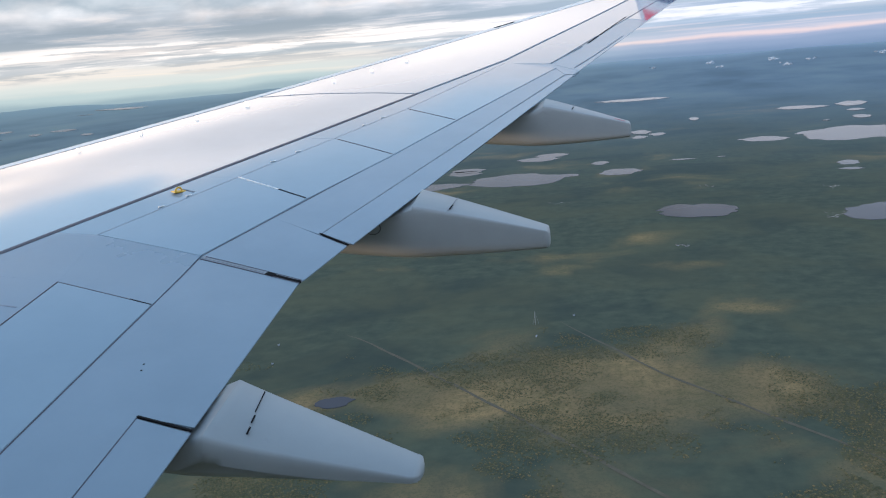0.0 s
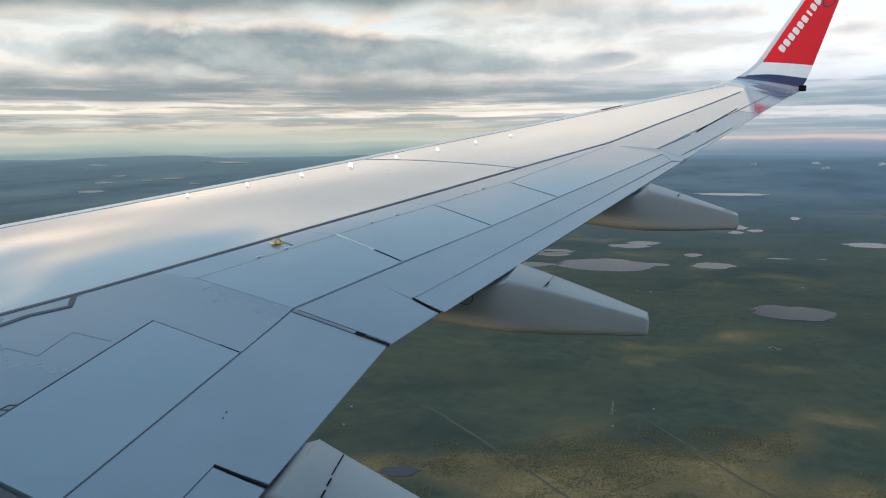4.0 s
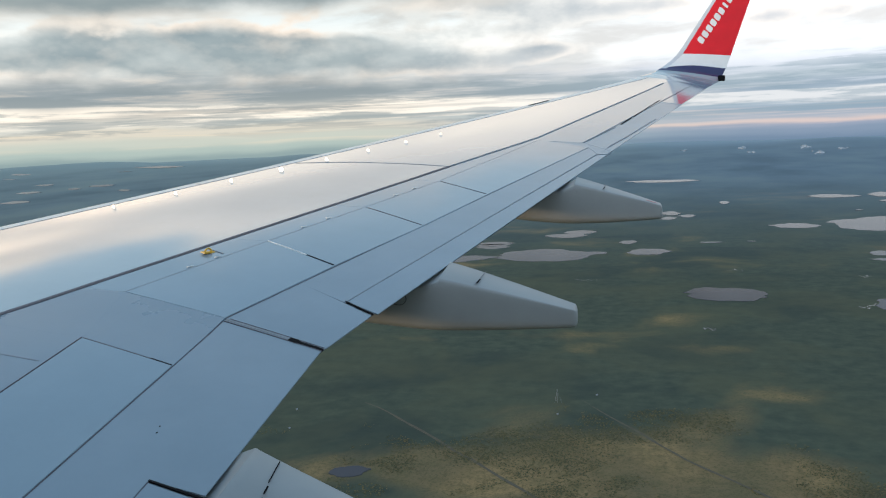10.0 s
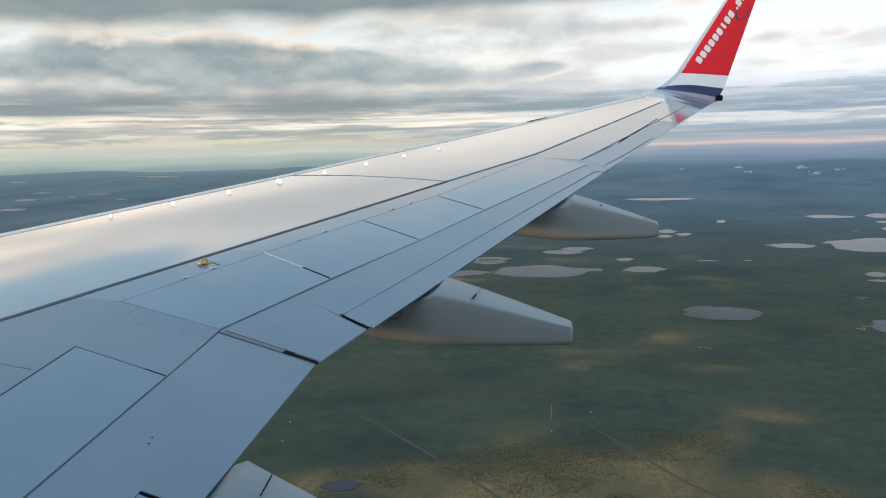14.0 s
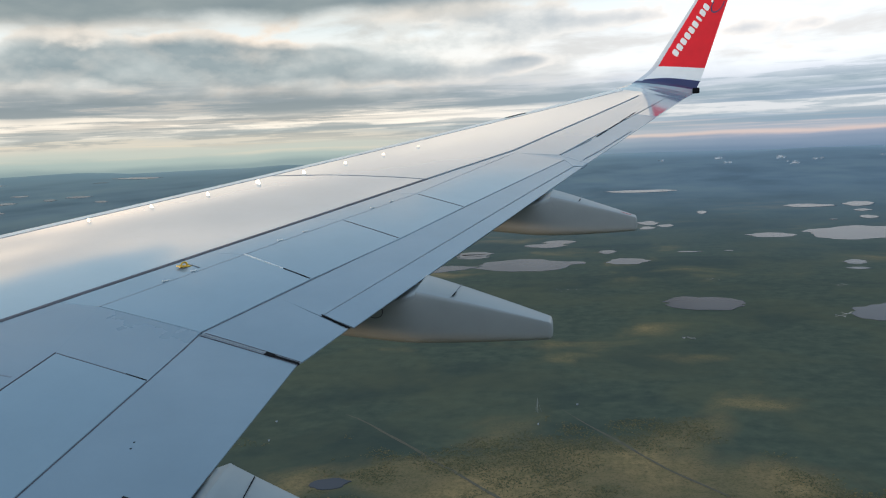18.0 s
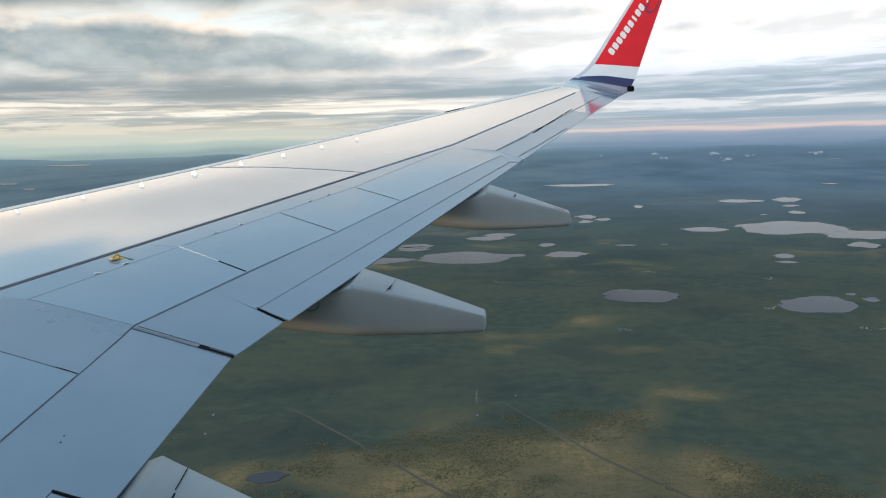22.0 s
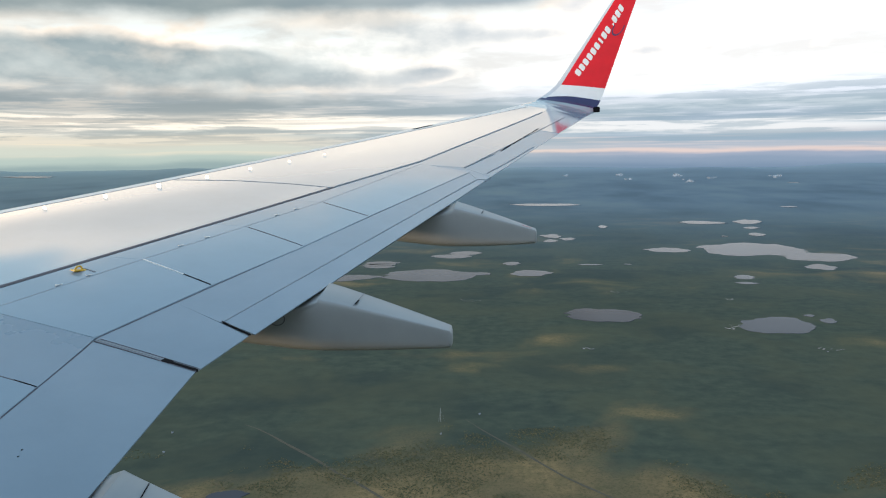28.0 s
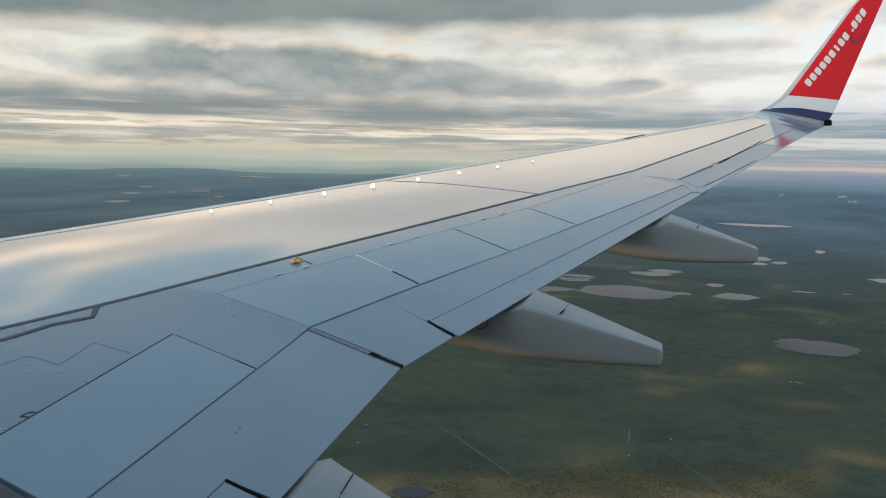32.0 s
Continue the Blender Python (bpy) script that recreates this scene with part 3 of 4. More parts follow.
part("skin_panel", plate("skin_panel", [(5.825, 1.87), (5.74, 3.90), (6.385, 3.80), (6.465, 1.87)], WHITE, dz=0.0, nx=5, ny=6, gap=0.004), wing, "pale body fairing panel")
part("seal", ribbon("seal", [(5.72, 3.92), (6.40, 3.80)], 0.07, SEAL, 0.005), wing, "dark rubber seal")
part("spoiler_gap", ribbon("spoiler_gap", FRONT, 0.0045, GREY, 0.0025, 8), wing, "fine seam in front of the spoilers")
# flaps
part("inboard_flap", plate("inboard_flap", [(6.365, 4.36), (6.304, 5.80), (6.980, 5.635), (7.028, 4.315)], FLAP, dz=-0.004, sharp=True, thick=0.035, nx=8, ny=8, gap=0.0, bevel=0.0004), wing, "retracted grey inboard flap")
part("inboard_flap", plate("inboard_flap", [(6.47, 1.87), (6.365, 4.36), (6.764, 4.345), (6.91, 1.87)], FLAP, dz=-0.004, thick=0.035, nx=6, ny=8, gap=0.0, bevel=0.0005), wing)
part("aft_flap", plate("aft_flap", [(6.912, 1.87), (6.766, 4.325), (7.03, 4.285), (7.112, 1.87)], FLAP, dz=-0.007, sharp=True, thick=0.03, nx=4, ny=8, gap=0.001, bevel=0.002), wing)
part("outboard_flap", plate("outboard_flap", [(6.298, 5.84), (6.503, 6.46), (7.10, 6.14), (6.994, 5.675)], FLAP, dz=-0.004, sharp=True, thick=0.035, nx=6, ny=5, gap=0.0, bevel=0.0003), wing, "retracted grey outboard flap")
part("outboard_flap", plate("outboard_flap", [(6.503, 6.46), (8.032, 11.0), (8.143, 10.745), (6.885, 6.265)], FLAP, dz=-0.004, thick=0.035, nx=5, ny=20, gap=0.0, bevel=0.0003), wing)
part("outboard_flap", ribbon("outboard_flap", [(6.503, 6.46), (6.883, 6.266)], 0.006, FLAP, -0.0036), wing)
part("aft_flap", plate("aft_flap", [(6.8875, 6.285), (8.145, 10.73), (8.245, 10.77), (7.128, 6.18)], FLAP, dz=-0.007, sharp=True, thick=0.03, nx=3, ny=20, gap=0.001, bevel=0.002), wing, "narrow aft flap segment")
# outer wing and aileron
part("skin_panel", plate("skin_panel", [(dark_x(11.12), 11.12), (dark_x(16.5), 16.5), (aileron_x(16.5), 16.5), (7.95, 11.22)], PANEL, nx=5, ny=20, gap=0.001, bevel=0.003), wing, "grey outer wing skin")
part("skin_panel", plate("skin_panel", [FRONT[-1], (7.95, 11.22), (8.285, 10.93), HINGE[-1]], FLAP, dz=-0.002, nx=5, ny=4, gap=0.0005, bevel=0.0005), wing)
part("skin_panel", plate("skin_panel", [(8.143, 10.748), HINGE[-1], (8.283, 10.932), (8.246, 10.776)], FLAP, dz=-0.002, nx=3, ny=3, gap=0.0003, bevel=0.0005), wing)
part("aileron", plate("aileron", [(7.956, 11.225), (aileron_x(14.4), 14.4), (te(14.4), 14.4), (8.290, 10.94)], FLAP, dz=-0.003, sharp=True, nx=4, ny=20, gap=0.001, bevel=0.002), wing, "grey aileron at rest")
part("skin_panel", plate("skin_panel", [(aileron_x(14.4), 14.4), (aileron_x(16.5), 16.5), (te(16.5), 16.5), (te(14.4), 14.4)], PANEL, sharp=True, nx=3, ny=5, gap=0.002), wing)

# sealant lines, seams and marks on the skin
part("panel_seam", ribbon("panel_seam", [(le(2.0) + 0.172, 2.0), (le(16.4) + 0.172, 16.4)], 0.008, GREY, 0.002, 60), wing)
part("sealant_line", ribbon("sealant_line", [(dark_x(y), y) for y in (1.9, 5.0, 5.5, 6.2, 7.3, 8.3, 9.7)], 0.038, SEAL, 0.003, 8), wing, "dark sealant line along the rear spar")
part("sealant_line", ribbon("sealant_line", [(dark_x(y), y) for y in (9.7, 11.31, 12.5, 14.0, 16.1)], 0.018, GREY, 0.007, 8), wing)
part("sealant_line", ribbon("sealant_line", [(5.01, 5.50), (5.115, 5.35), (5.00, 5.16), (4.965, 5.0), (4.93, 4.88), (4.72, 4.45), (4.50, 4.0)], 0.032, SEAL, 0.005, 4), wing, "dark branching sealant line")
part("panel_seam", ribbon("panel_seam", [(5.10, 9.58), (5.69, 9.68), (6.30, 9.70), (dark_x(9.69), 9.69)], 0.013, GREY, 0.003), wing)
part("panel_seam", ribbon("panel_seam", [(5.17, 4.649), (5.211, 4.798), (5.426, 4.788), (5.379, 5.08), (5.644, 5.068)], 0.009, STAIN, 0.0015), wing)
part("latch", ribbon("latch", [(5.72, 4.33), (5.675, 4.315), (5.68, 4.36), (5.715, 4.375)], 0.006, SEAL, 0.004, 2), wing, "small dark latch slot")
# dark strips laid along the flaps' front edges in place of shaded gaps
for q0, q1, w in (((6.386, 3.84), (6.304, 5.80), 0.008), ((6.303, 5.84), (7.3, 8.815), 0.008), ((7.3, 8.815), (8.028, 11.0), 0.005)):
    part("flap_seam", ribbon("flap_seam", [q0, q1], w, SEAL, -0.0035, 20), wing, "dark strip for the shaded gap in front of the flap")
part("flap_seam", ribbon("flap_seam", [(6.887, 6.27), (8.145, 10.72), (8.19, 10.80)], 0.0045, GREY, -0.0045, 20), wing)
part("flap_seam", ribbon("flap_seam", [(6.88, 6.285), (7.103, 6.165)], 0.012, BLACK, -0.003), wing)
part("flap_seam", ribbon("flap_seam", [(6.765, 4.335), (7.026, 4.297)], 0.010, BLACK, -0.003), wing)
part("flap_seam", ribbon("flap_seam", [(6.906, 2.0), (6.767, 4.335)], 0.004, SEAL, -0.0065), wing)
part("flap_gap", ribbon("flap_gap", [(6.31, 5.822), (6.985, 5.655)], 0.042, GREY, -0.003), wing, "recessed grey track between inboard and outboard flap")
part("flap_gap", ribbon("flap_gap", [(6.31, 5.802), (6.985, 5.637)], 0.004, SEAL, -0.0005), wing)
part("flap_gap", ribbon("flap_gap", [(6.32, 5.819), (6.8, 5.70)], 0.003, FAIR, -0.0005), wing, "pale edge of the flap track")
part("flap_gap", ribbon("flap_gap", [(6.33, 5.838), (6.985, 5.674)], 0.003, SEAL, -0.0005), wing)
part("flap_gap", ribbon("flap_gap", [(6.765, 5.706), (6.82, 5.692)], 0.032, BLACK, 0.003), wing)
part("flap_gap", ribbon("flap_gap", [(6.80, 5.697), (6.985, 5.652)], 0.016, BLACK, 0.002), wing)
part("hinge_gap", ribbon("hinge_gap", [(7.964, 11.251), (8.274, 12.255)], 0.007, GREY, 0.006, 6), wing, "thin grey aileron hinge seam")
for s0, s1 in ((0.0, 0.24), (0.29, 0.52), (0.56, 0.76), (0.80, 1.0)):
    q = [(8.336 + 0.491 * s, 12.469 + 2.069 * s) for s in (s0, s1)]
    part("hinge_gap", ribbon("hinge_gap", q, 0.013, BLACK, 0.0045, 8), wing, "dark aileron hinge slot")
part("hinge_gap", ribbon("hinge_gap", [(8.235, 11.08), (8.43, 11.75), (8.77, 13.05)], 0.005, GREY, 0.004, 12), wing)
for n, a, b, w, m in ((1, 0.0, 0.6, 0.006, CAP), (1, 0.6, 0.98, 0.010, BLACK), (2, 0.05, 0.97, 0.0045, SEAL), (3, 0.05, 0.97, 0.0045, SEAL)):
    f, h = FRONT[n], HINGE[n]
    q = [(f[0] + (h[0] - f[0]) * s, f[1] + (h[1] - f[1]) * s) for s in (a, b)]
    part("spoiler_gap", ribbon("spoiler_gap", q, w, m, 0.005), wing)
part("spoiler_gap", ribbon("spoiler_gap", [(5.675, 5.372), (5.735, 3.97)], 0.006, SEAL, 0.0045, 12), wing, "dark seam in front of the inboard spoiler")
part("spoiler_gap", ribbon("spoiler_gap", [(5.685, 5.37), (6.323, 5.226)], 0.0045, SEAL, 0.0025), wing)
part("spoiler_gap", ribbon("spoiler_gap", [(6.18, 5.26), (6.323, 5.226)], 0.007, BLACK, 0.003), wing)


def tab(w, h, t):
    """A small upright vane with a rounded top."""
    rim = [(-w / 2, -0.01), (w / 2, -0.01)] + [(w / 2 * math.cos(math.pi * i / 8), h * 0.4 + h * 0.6 * math.sin(math.pi * i / 8)) for i in range(9)]
    n = len(rim)
    verts = [(x, -t / 2, z) for x, z in rim] + [(x, t / 2, z) for x, z in rim]
    faces = [tuple(range(n)), tuple(range(n, 2 * n))[::-1]] + [(i, n + i, n + (i + 1) % n, (i + 1) % n) for i in range(n)]
    return mesh_of("vane", verts, faces, VANE_METAL)


VANE = tab(0.046, 0.029, 0.006)
for i in range(8):
    y = 7.70 + 0.507 * i
    x = le(y) + 0.32 + 0.0235 * i
    o = part("vane", VANE, wing, "small bright polished upright vane")
    o.location = (x, y, top(x, y))
    o.rotation_euler = (0, 0, radians(-25 + 0.9 * i))
    if i == 3:
        o.scale = (1.35, 1.35, 1.35)


def box(name, size, mat, bevel=0.004):
    bm = bmesh.new()
    bmesh.ops.create_cube(bm, size=1.0)
    bmesh.ops.scale(bm, vec=size, verts=bm.verts)
    bmesh.ops.bevel(bm, geom=bm.edges[:], offset=min(bevel, min(size) * 0.3), segments=2, affect="EDGES")
    me = bpy.data.meshes.new(name)
    bm.to_mesh(me)
    bm.free()
    me.materials.append(mat)
    return me


def fitting():
    """The yellow escape-rope eye on the wing."""
    base = part("rope_fitting", box("rope_fitting", (0.10, 0.05, 0.008), YELLOW), wing, "yellow escape rope fitting")
    base.location = (5.66, 6.78, top(5.66, 6.78) + 0.006)
    base.rotation_euler = (0.14, 0.06, 1.15)
    verts, faces = [], []
    for i in range(11):
        a = math.pi * i / 10
        for q in range(6):
            b = math.tau * q / 6
            r = 0.026 + 0.007 * math.cos(b)
            verts.append((r * math.cos(a), 0.007 * math.sin(b), r * math.sin(a)))
    for i in range(10):
        for q in range(6):
            p = (q + 1) % 6
            faces.append((i * 6 + q, i * 6 + p, i * 6 + 6 + p, i * 6 + 6 + q))
    eye = part("eye", mesh_of("eye", verts, faces, YELLOW, True), base)
    eye.location = (0, 0, 0.002)
    arm = part("arm", box("arm", (0.02, 0.13, 0.006), GREY), base)
    arm.location = (0.06, -0.03, 0.004)


fitting()
RIVET = box("rivet_plate", (0.05, 0.012, 0.004), CAP, 0.001)
for i, y in enumerate((6.50, 6.72, 7.50, 7.76, 8.55, 8.8)):
    seg = max(j for j in range(4) if FRONT[j][1] <= y)
    (x0, y0), (x1, y1) = FRONT[seg], FRONT[seg + 1]
    x = x0 + (x1 - x0) * (y - y0) / (y1 - y0) - 0.03
    o = part("hinge_plate", RIVET, wing, "small metal hinge plate")
    o.location, o.rotation_euler = (x, y, top(x, y) + 0.004), (0, 0, 1.15)
SPECK = box("speck", (0.008, 0.008, 0.003), BLACK, 0.001)
for x, y in ((6.60, 4.65), (6.585, 4.70)):
    o = part("paint_chip", SPECK, wing)
    o.location = (x, y, top(x, y) - 0.003)
o = part("slat_end", ribbon("slat_end", [(le(13.46) + 0.085, 13.46), (le(13.90) + 0.08, 13.90)], 0.035, BLACK, 0.005), wing, "dark gap at the slat's end")

# ---------------------------------------------------------------- winglet
SECT = [  # leading edge, trailing edge, thickness
    ((8.509, 16.5, None), (9.662, 16.5, None), 0.075),
    ((8.66, 16.85, 1.23), (9.78, 16.90, 0.995), 0.07),
    ((8.76, 17.05, 1.268), (9.85, 17.08, 1.03), 0.068),
    ((8.88, 17.22, 1.345), (9.92, 17.24, 1.14), 0.065),
    ((9.02, 17.36, 1.45), (10.0, 17.37, 1.29), 0.062),
    ((9.165, 17.46, 1.585), (10.08, 17.46, 1.50), 0.058),
    ((10.20, 17.89, 3.15), (10.70, 17.89, 3.25), 0.03),
    ((10.335, 17.905, 3.315), (10.725, 17.905, 3.36), 0.012),
]


def wl_frame(v):
    """Leading edge, chord, inboard normal and thickness at place v along the sections."""
    i = min(int(v), len(SECT) - 2)
    f = v - i

    def end(k, s):
        p = SECT[k][s]
        return Vector((p[0], p[1], top(p[0], p[1]) if p[2] is None else p[2]))

    a = end(i, 0).lerp(end(i + 1, 0), f)
    b = end(i, 1).lerp(end(i + 1, 1), f)
    t = SECT[i][2] * (1 - f) + SECT[i + 1][2] * f
    lo, hi = max(v - 0.5, 0), min(v + 0.5, len(SECT) - 1)

    def mid(w):
        k = min(int(w), len(SECT) - 2)
        g = w - k
        return (end(k, 0) + end(k, 1)).lerp(end(k + 1, 0) + end(k + 1, 1), g) / 2

    n = (b - a).cross(mid(hi) - mid(lo)).normalized()
    if v < 0.3:
        n = n.lerp(Vector((0.05, -0.16, 1)).normalized(), 1 - v / 0.3).normalized()
    return a, b - a, n, t


def wl_point(u, v, side=1, lift=0.0):
    a, c, n, t = wl_frame(v)
    h = 1.48 * t * (math.sqrt(max(u, 0)) * 1.1 * (1 - u) + 0.02 * (1 - u))
    if v < 4.0 and side > 0:  # grows out of the wing's own top
        h = h * v / 4.0 + 0.048 * c.length * u * (1 - u) * (1 - v / 4.0)
    return a + c * u + n * (side * h + lift)


US = [0.0, 0.012, 0.04, 0.09, 0.16, 0.26, 0.4, 0.55, 0.7, 0.85, 1.0]


# navy runs on below its true edge, painted in place of its reflection
def navy_low(u):
    return 2.3 + 0.4 * u


def navy_high(u):
    return 2.72 + 0.95 * min(u / 0.46, 1) ** 0.7 + 0.2 * max(u - 0.46, 0) / 0.54


def wl_loft(name, v0, v1, mat, n=10, u0=0.0, u1=1.0, lift=0.0):
    """A length of the winglet; v0 and v1 are places along it, or functions of the place across."""
    us = [u0 + (u1 - u0) * u for u in US]
    loop = [(u, 1) for u in us[::-1]] + [(u, -1) for u in us[1:]]
    if u0 > 0:
        loop = [(u, 1) for u in us[::-1]] + [(u, -1) for u in us]
    verts, faces = [], []
    for i in range(n + 1):
        for u, s in loop:
            lo, hi = v0(u) if callable(v0) else v0, v1(u) if callable(v1) else v1
            verts.append(wl_point(u, lo + (hi - lo) * i / n, s, s * lift))
    m = len(loop)
    for i in range(n):
        for j in range(m):
            k = (j + 1) % m
            faces.append((i * m + j, i * m + k, i * m + m + k, i * m + m + j))
    faces += [tuple(range(m))[::-1], tuple(range(n * m, n * m + m))]
    me = mesh_of(name, verts, faces, mat, True)
    me.set_sharp_from_angle(angle=radians(40))
    return me


part("wing_tip", wl_loft("wing_tip", 0.0, navy_low, SKIN, 16), wing, "glossy grey wing tip under the winglet")
winglet = part("winglet", wl_loft("winglet", 5.0, 7.0, RED, 16, 0.10, 1.0), wing, "red winglet blade")
part("winglet_edge", wl_loft("winglet_edge", 2.75, 7.0, PALE_EDGE, 22, 0.0, 0.105), winglet, "bare grey leading edge strip")
part("winglet_root", wl_loft("winglet_root", navy_low, navy_high, NAVY, 10, 0.0, 1.0), winglet, "navy band at the winglet's root, painted on over its reflection")
part("winglet_band", wl_loft("winglet_band", navy_high, 5.0, WHITE, 12, 0.10, 1.0), winglet, "white band under the red blade")
light_box = part("tip_light", box("tip_light", (0.12, 0.06, 0.10), BLACK, 0.012), wing, "dark tip light housing")
light_box.location = (9.90, 17.10, 1.09)


def wl_patch(name, quad, mat, lift=0.004, n=5):
    """A painted mark on the inboard face; corners in u, v."""
    (a, b, c, d), verts, faces = quad, [], []
    for i in range(n + 1):
        for j in range(n + 1):
            s, t = i / n, j / n
            u = (a[0] * (1 - s) + b[0] * s) * (1 - t) + (d[0] * (1 - s) + c[0] * s) * t
            v = (a[1] * (1 - s) + b[1] * s) * (1 - t) + (d[1] * (1 - s) + c[1] * s) * t
            verts.append(wl_point(u, v, 1, lift))
    for i in range(n):
        for j in range(n):
            k = i * (n + 1) + j
            faces.append((k, k + 1, k + n + 2, k + n + 1))
    return mesh_of(name, verts, faces, mat)


# the airline's name on the blade, drawn as plain white blocks
step = 0.062
for i in range(13):
    v = 5.15 + step * i
    f = v - 5.0
    chord = 0.915 - 0.415 * f
    u, wide, tall = 0.245 + 0.34 * f, step * 0.44, 0.070 / chord
    if i in (6, 9):  # narrow ones
        wide *= 0.5
    if i == 9:  # a dot
        tall, u = tall * 0.3, u + 0.6 * tall
    pts = []
    for t in range(10):
        q = math.tau * (t + 0.5) / 10
        du = tall * math.copysign(abs(math.cos(q)) ** 0.5, math.cos(q))
        pts.append((u + du, v + wide * math.copysign(abs(math.sin(q)) ** 0.5, math.sin(q)) - 0.28 * du))
    ring = [wl_point(pu, pv, 1, 0.005) for pu, pv in pts] + [wl_point(pu, pv, 1, -0.002) for pu, pv in pts]
    mark = mesh_of("name_block", ring, [tuple(range(10))] + [(q, (q + 1) % 10, 10 + (q + 1) % 10, 10 + q) for q in range(10)], WHITE)
    part("name_block", mark, winglet, "white painted block")
for i in range(9):  # dark curved mark near the blade's top
    a0, a1 = math.pi * (0.9 + 0.13 * i), math.pi * (0.9 + 0.13 * (i + 1))
    q = [(0.76 + 0.17 * math.cos(a) * r, 5.67 + 0.10 * math.sin(a) * r) for a, r in ((a0, 1.0), (a1, 1.0), (a1, 0.84), (a0, 0.84))]
    part("curl_mark", wl_patch("curl_mark", q, NAVY, 0.0045, 1), winglet)

# ---------------------------------------------------------------- flap track fairings


def fairing(yc, width, x_te, z_te, x_tip, z_top, z_bot, z_low, joint, slope=0.036, dashes=(), hump=0.14, cant=0.18):
    """One canoe fairing: a fore body under the flap and an aft cone behind it."""

    def section(x):
        """Half width, top and bottom at x."""
        s = (x - x_te) / (x_tip - x_te)
        if s >= 0:
            w = width * (1 - 0.62 * s ** 1.25)
            zt = z_te + hump * 0.1 * (1 - s) + (z_top - z_te) * (s ** (0.92 + hump))
            zb = z_low + (z_bot - z_low) * max(s - 0.1, 0) ** 1.6 / 0.9 ** 1.6
        else:
            k = max(1 + s * 0.42, 0.02)
            w = width * math.sqrt(k)
            zt = z_te + top(x, yc) - top(x_te, yc) - 0.065 * min(-s * 8, 1)
            zb = zt - 0.06 + (z_low - zt + 0.06) * math.sqrt(min(k * 1.05, 1))
        return w / 2, zt, zb

    def drop(x):
        """How far the shoulder lies below the ridge."""
        s = min(max((x - x_te) / (x_tip - x_te), 0), 1)
        return slope * (1 - 0.8 * s)

    def ring(x):
        w, zt, zb = section(x)
        c, tilt = drop(x), cant * (1 - 0.5 * min(max((x - x_te) / (x_tip - x_te), 0), 1))
        zt -= tilt * w * 0.8
        d = zt - zb
        side = [(w * 0.90, 0.0), (w * 0.95, -0.10 * c), (w * 0.98, -0.32 * c), (w * 0.995, -0.68 * c), (w, -c), (w * 0.99, -min(c + 0.035, d * 0.55))]
        pts = [(p, zt + q) for p, q in side]
        wl = w * 0.86
        for q in range(5):
            a = math.pi / 2 * q / 4
            rr = min(0.10, wl * 0.7, d * 0.4)
            pts.append((wl - rr + rr * math.cos(a), zb + rr - rr * math.sin(a)))
        lean = [tilt if i < 6 else 0.0 for i in range(11)]
        return [(x, yc + p, z + p * t) for (p, z), t in zip(pts, lean)] + [(x, yc - p, z - p * t) for (p, z), t in zip(pts[::-1], lean[::-1])]

    def loft(name, xs, mat, close_tip):
        verts, faces = [], []
        for x in xs:
            verts += ring(x)
        m = 22
        if close_tip:  # blunt rounded end
            w, zt, zb = section(xs[-1])
            mid = Vector((xs[-1], yc, (zt + zb) / 2 - 0.02))
            for k, dx in ((0.97, 0.012), (0.88, 0.026), (0.6, 0.036), (0.2, 0.04)):
                verts += [(xs[-1] + dx, mid.y + (p[1] - mid.y) * k, mid.z + (p[2] - mid.z) * k) for p in ring(xs[-1])]
        n = len(verts) // m
        for i in range(n - 1):
            for j in range(m):
                k = (j + 1) % m
                faces.append((i * m + j, i * m + k, i * m + m + k, i * m + m + j))
        faces.append(tuple(range((n - 1) * m, n * m)) if close_tip else tuple(range(m))[::-1])
        me = mesh_of(name, verts, faces, mat, True)
        me.set_sharp_from_angle(angle=radians(62))
        return me

    xj = x_te + joint
    x0 = x_te - 2.0
    body = part("flap_track_fairing", loft("fore_fairing", [x0 + (x_te - 0.002 - x0) * i / 14 for i in range(15)] + [x_te, x_te + 0.5 * joint, xj], FAIR, False), wing, "grey canoe-shaped flap track fairing")
    part("tail_cone", loft("tail_cone", [xj + (x_tip - 0.04 - xj) * i / 14 for i in range(15)], FAIR, True), body)
    w, zt, zb = section(xj)
    tilt = cant * (1 - 0.5 * joint / (x_tip - x_te))
    for name, long, wide, mat, at in (("joint_line", 1.6 * w, 0.004, GREY, 0.05), ("joint_slot", 0.5 * w, 0.010, BLACK, 0.45))[:0 if dashes else 2]:
        o = part(name, box(name, (wide, long, 0.005), mat, 0.0015), body, "dark slot in the fairing joint" if mat is BLACK else "")
        o.location = (xj + 0.040, yc - w * at, zt - tilt * w * 0.8 - tilt * w * at)
        o.rotation_euler = (math.atan(tilt), 0, -0.1)
    if dashes:  # an open joint right across the top
        for q0, q1, wide in dashes:
            o = part("joint_slot", box("joint_slot", (wide, (q1 - q0) * w, 0.006), BLACK, 0.001), body, "dark slot in the fairing joint")
            at = (q0 + q1) / 2
            o.location = (xj + 0.068 - 0.15 * w * at, yc + w * at, zt - tilt * w * 0.8 + tilt * w * at - 0.012)
            o.rotation_euler = (math.atan(tilt), 0.22, 0.15)
    return body


fairing(4.465, 0.40, 7.08, -1.042, 7.925, -1.335, -1.385, -1.355, 0.075, 0.07, ((0.1, 0.85, 0.004), (-0.25, 0.0, 0.007), (-0.62, -0.38, 0.007)), hump=0.0, cant=0.24)
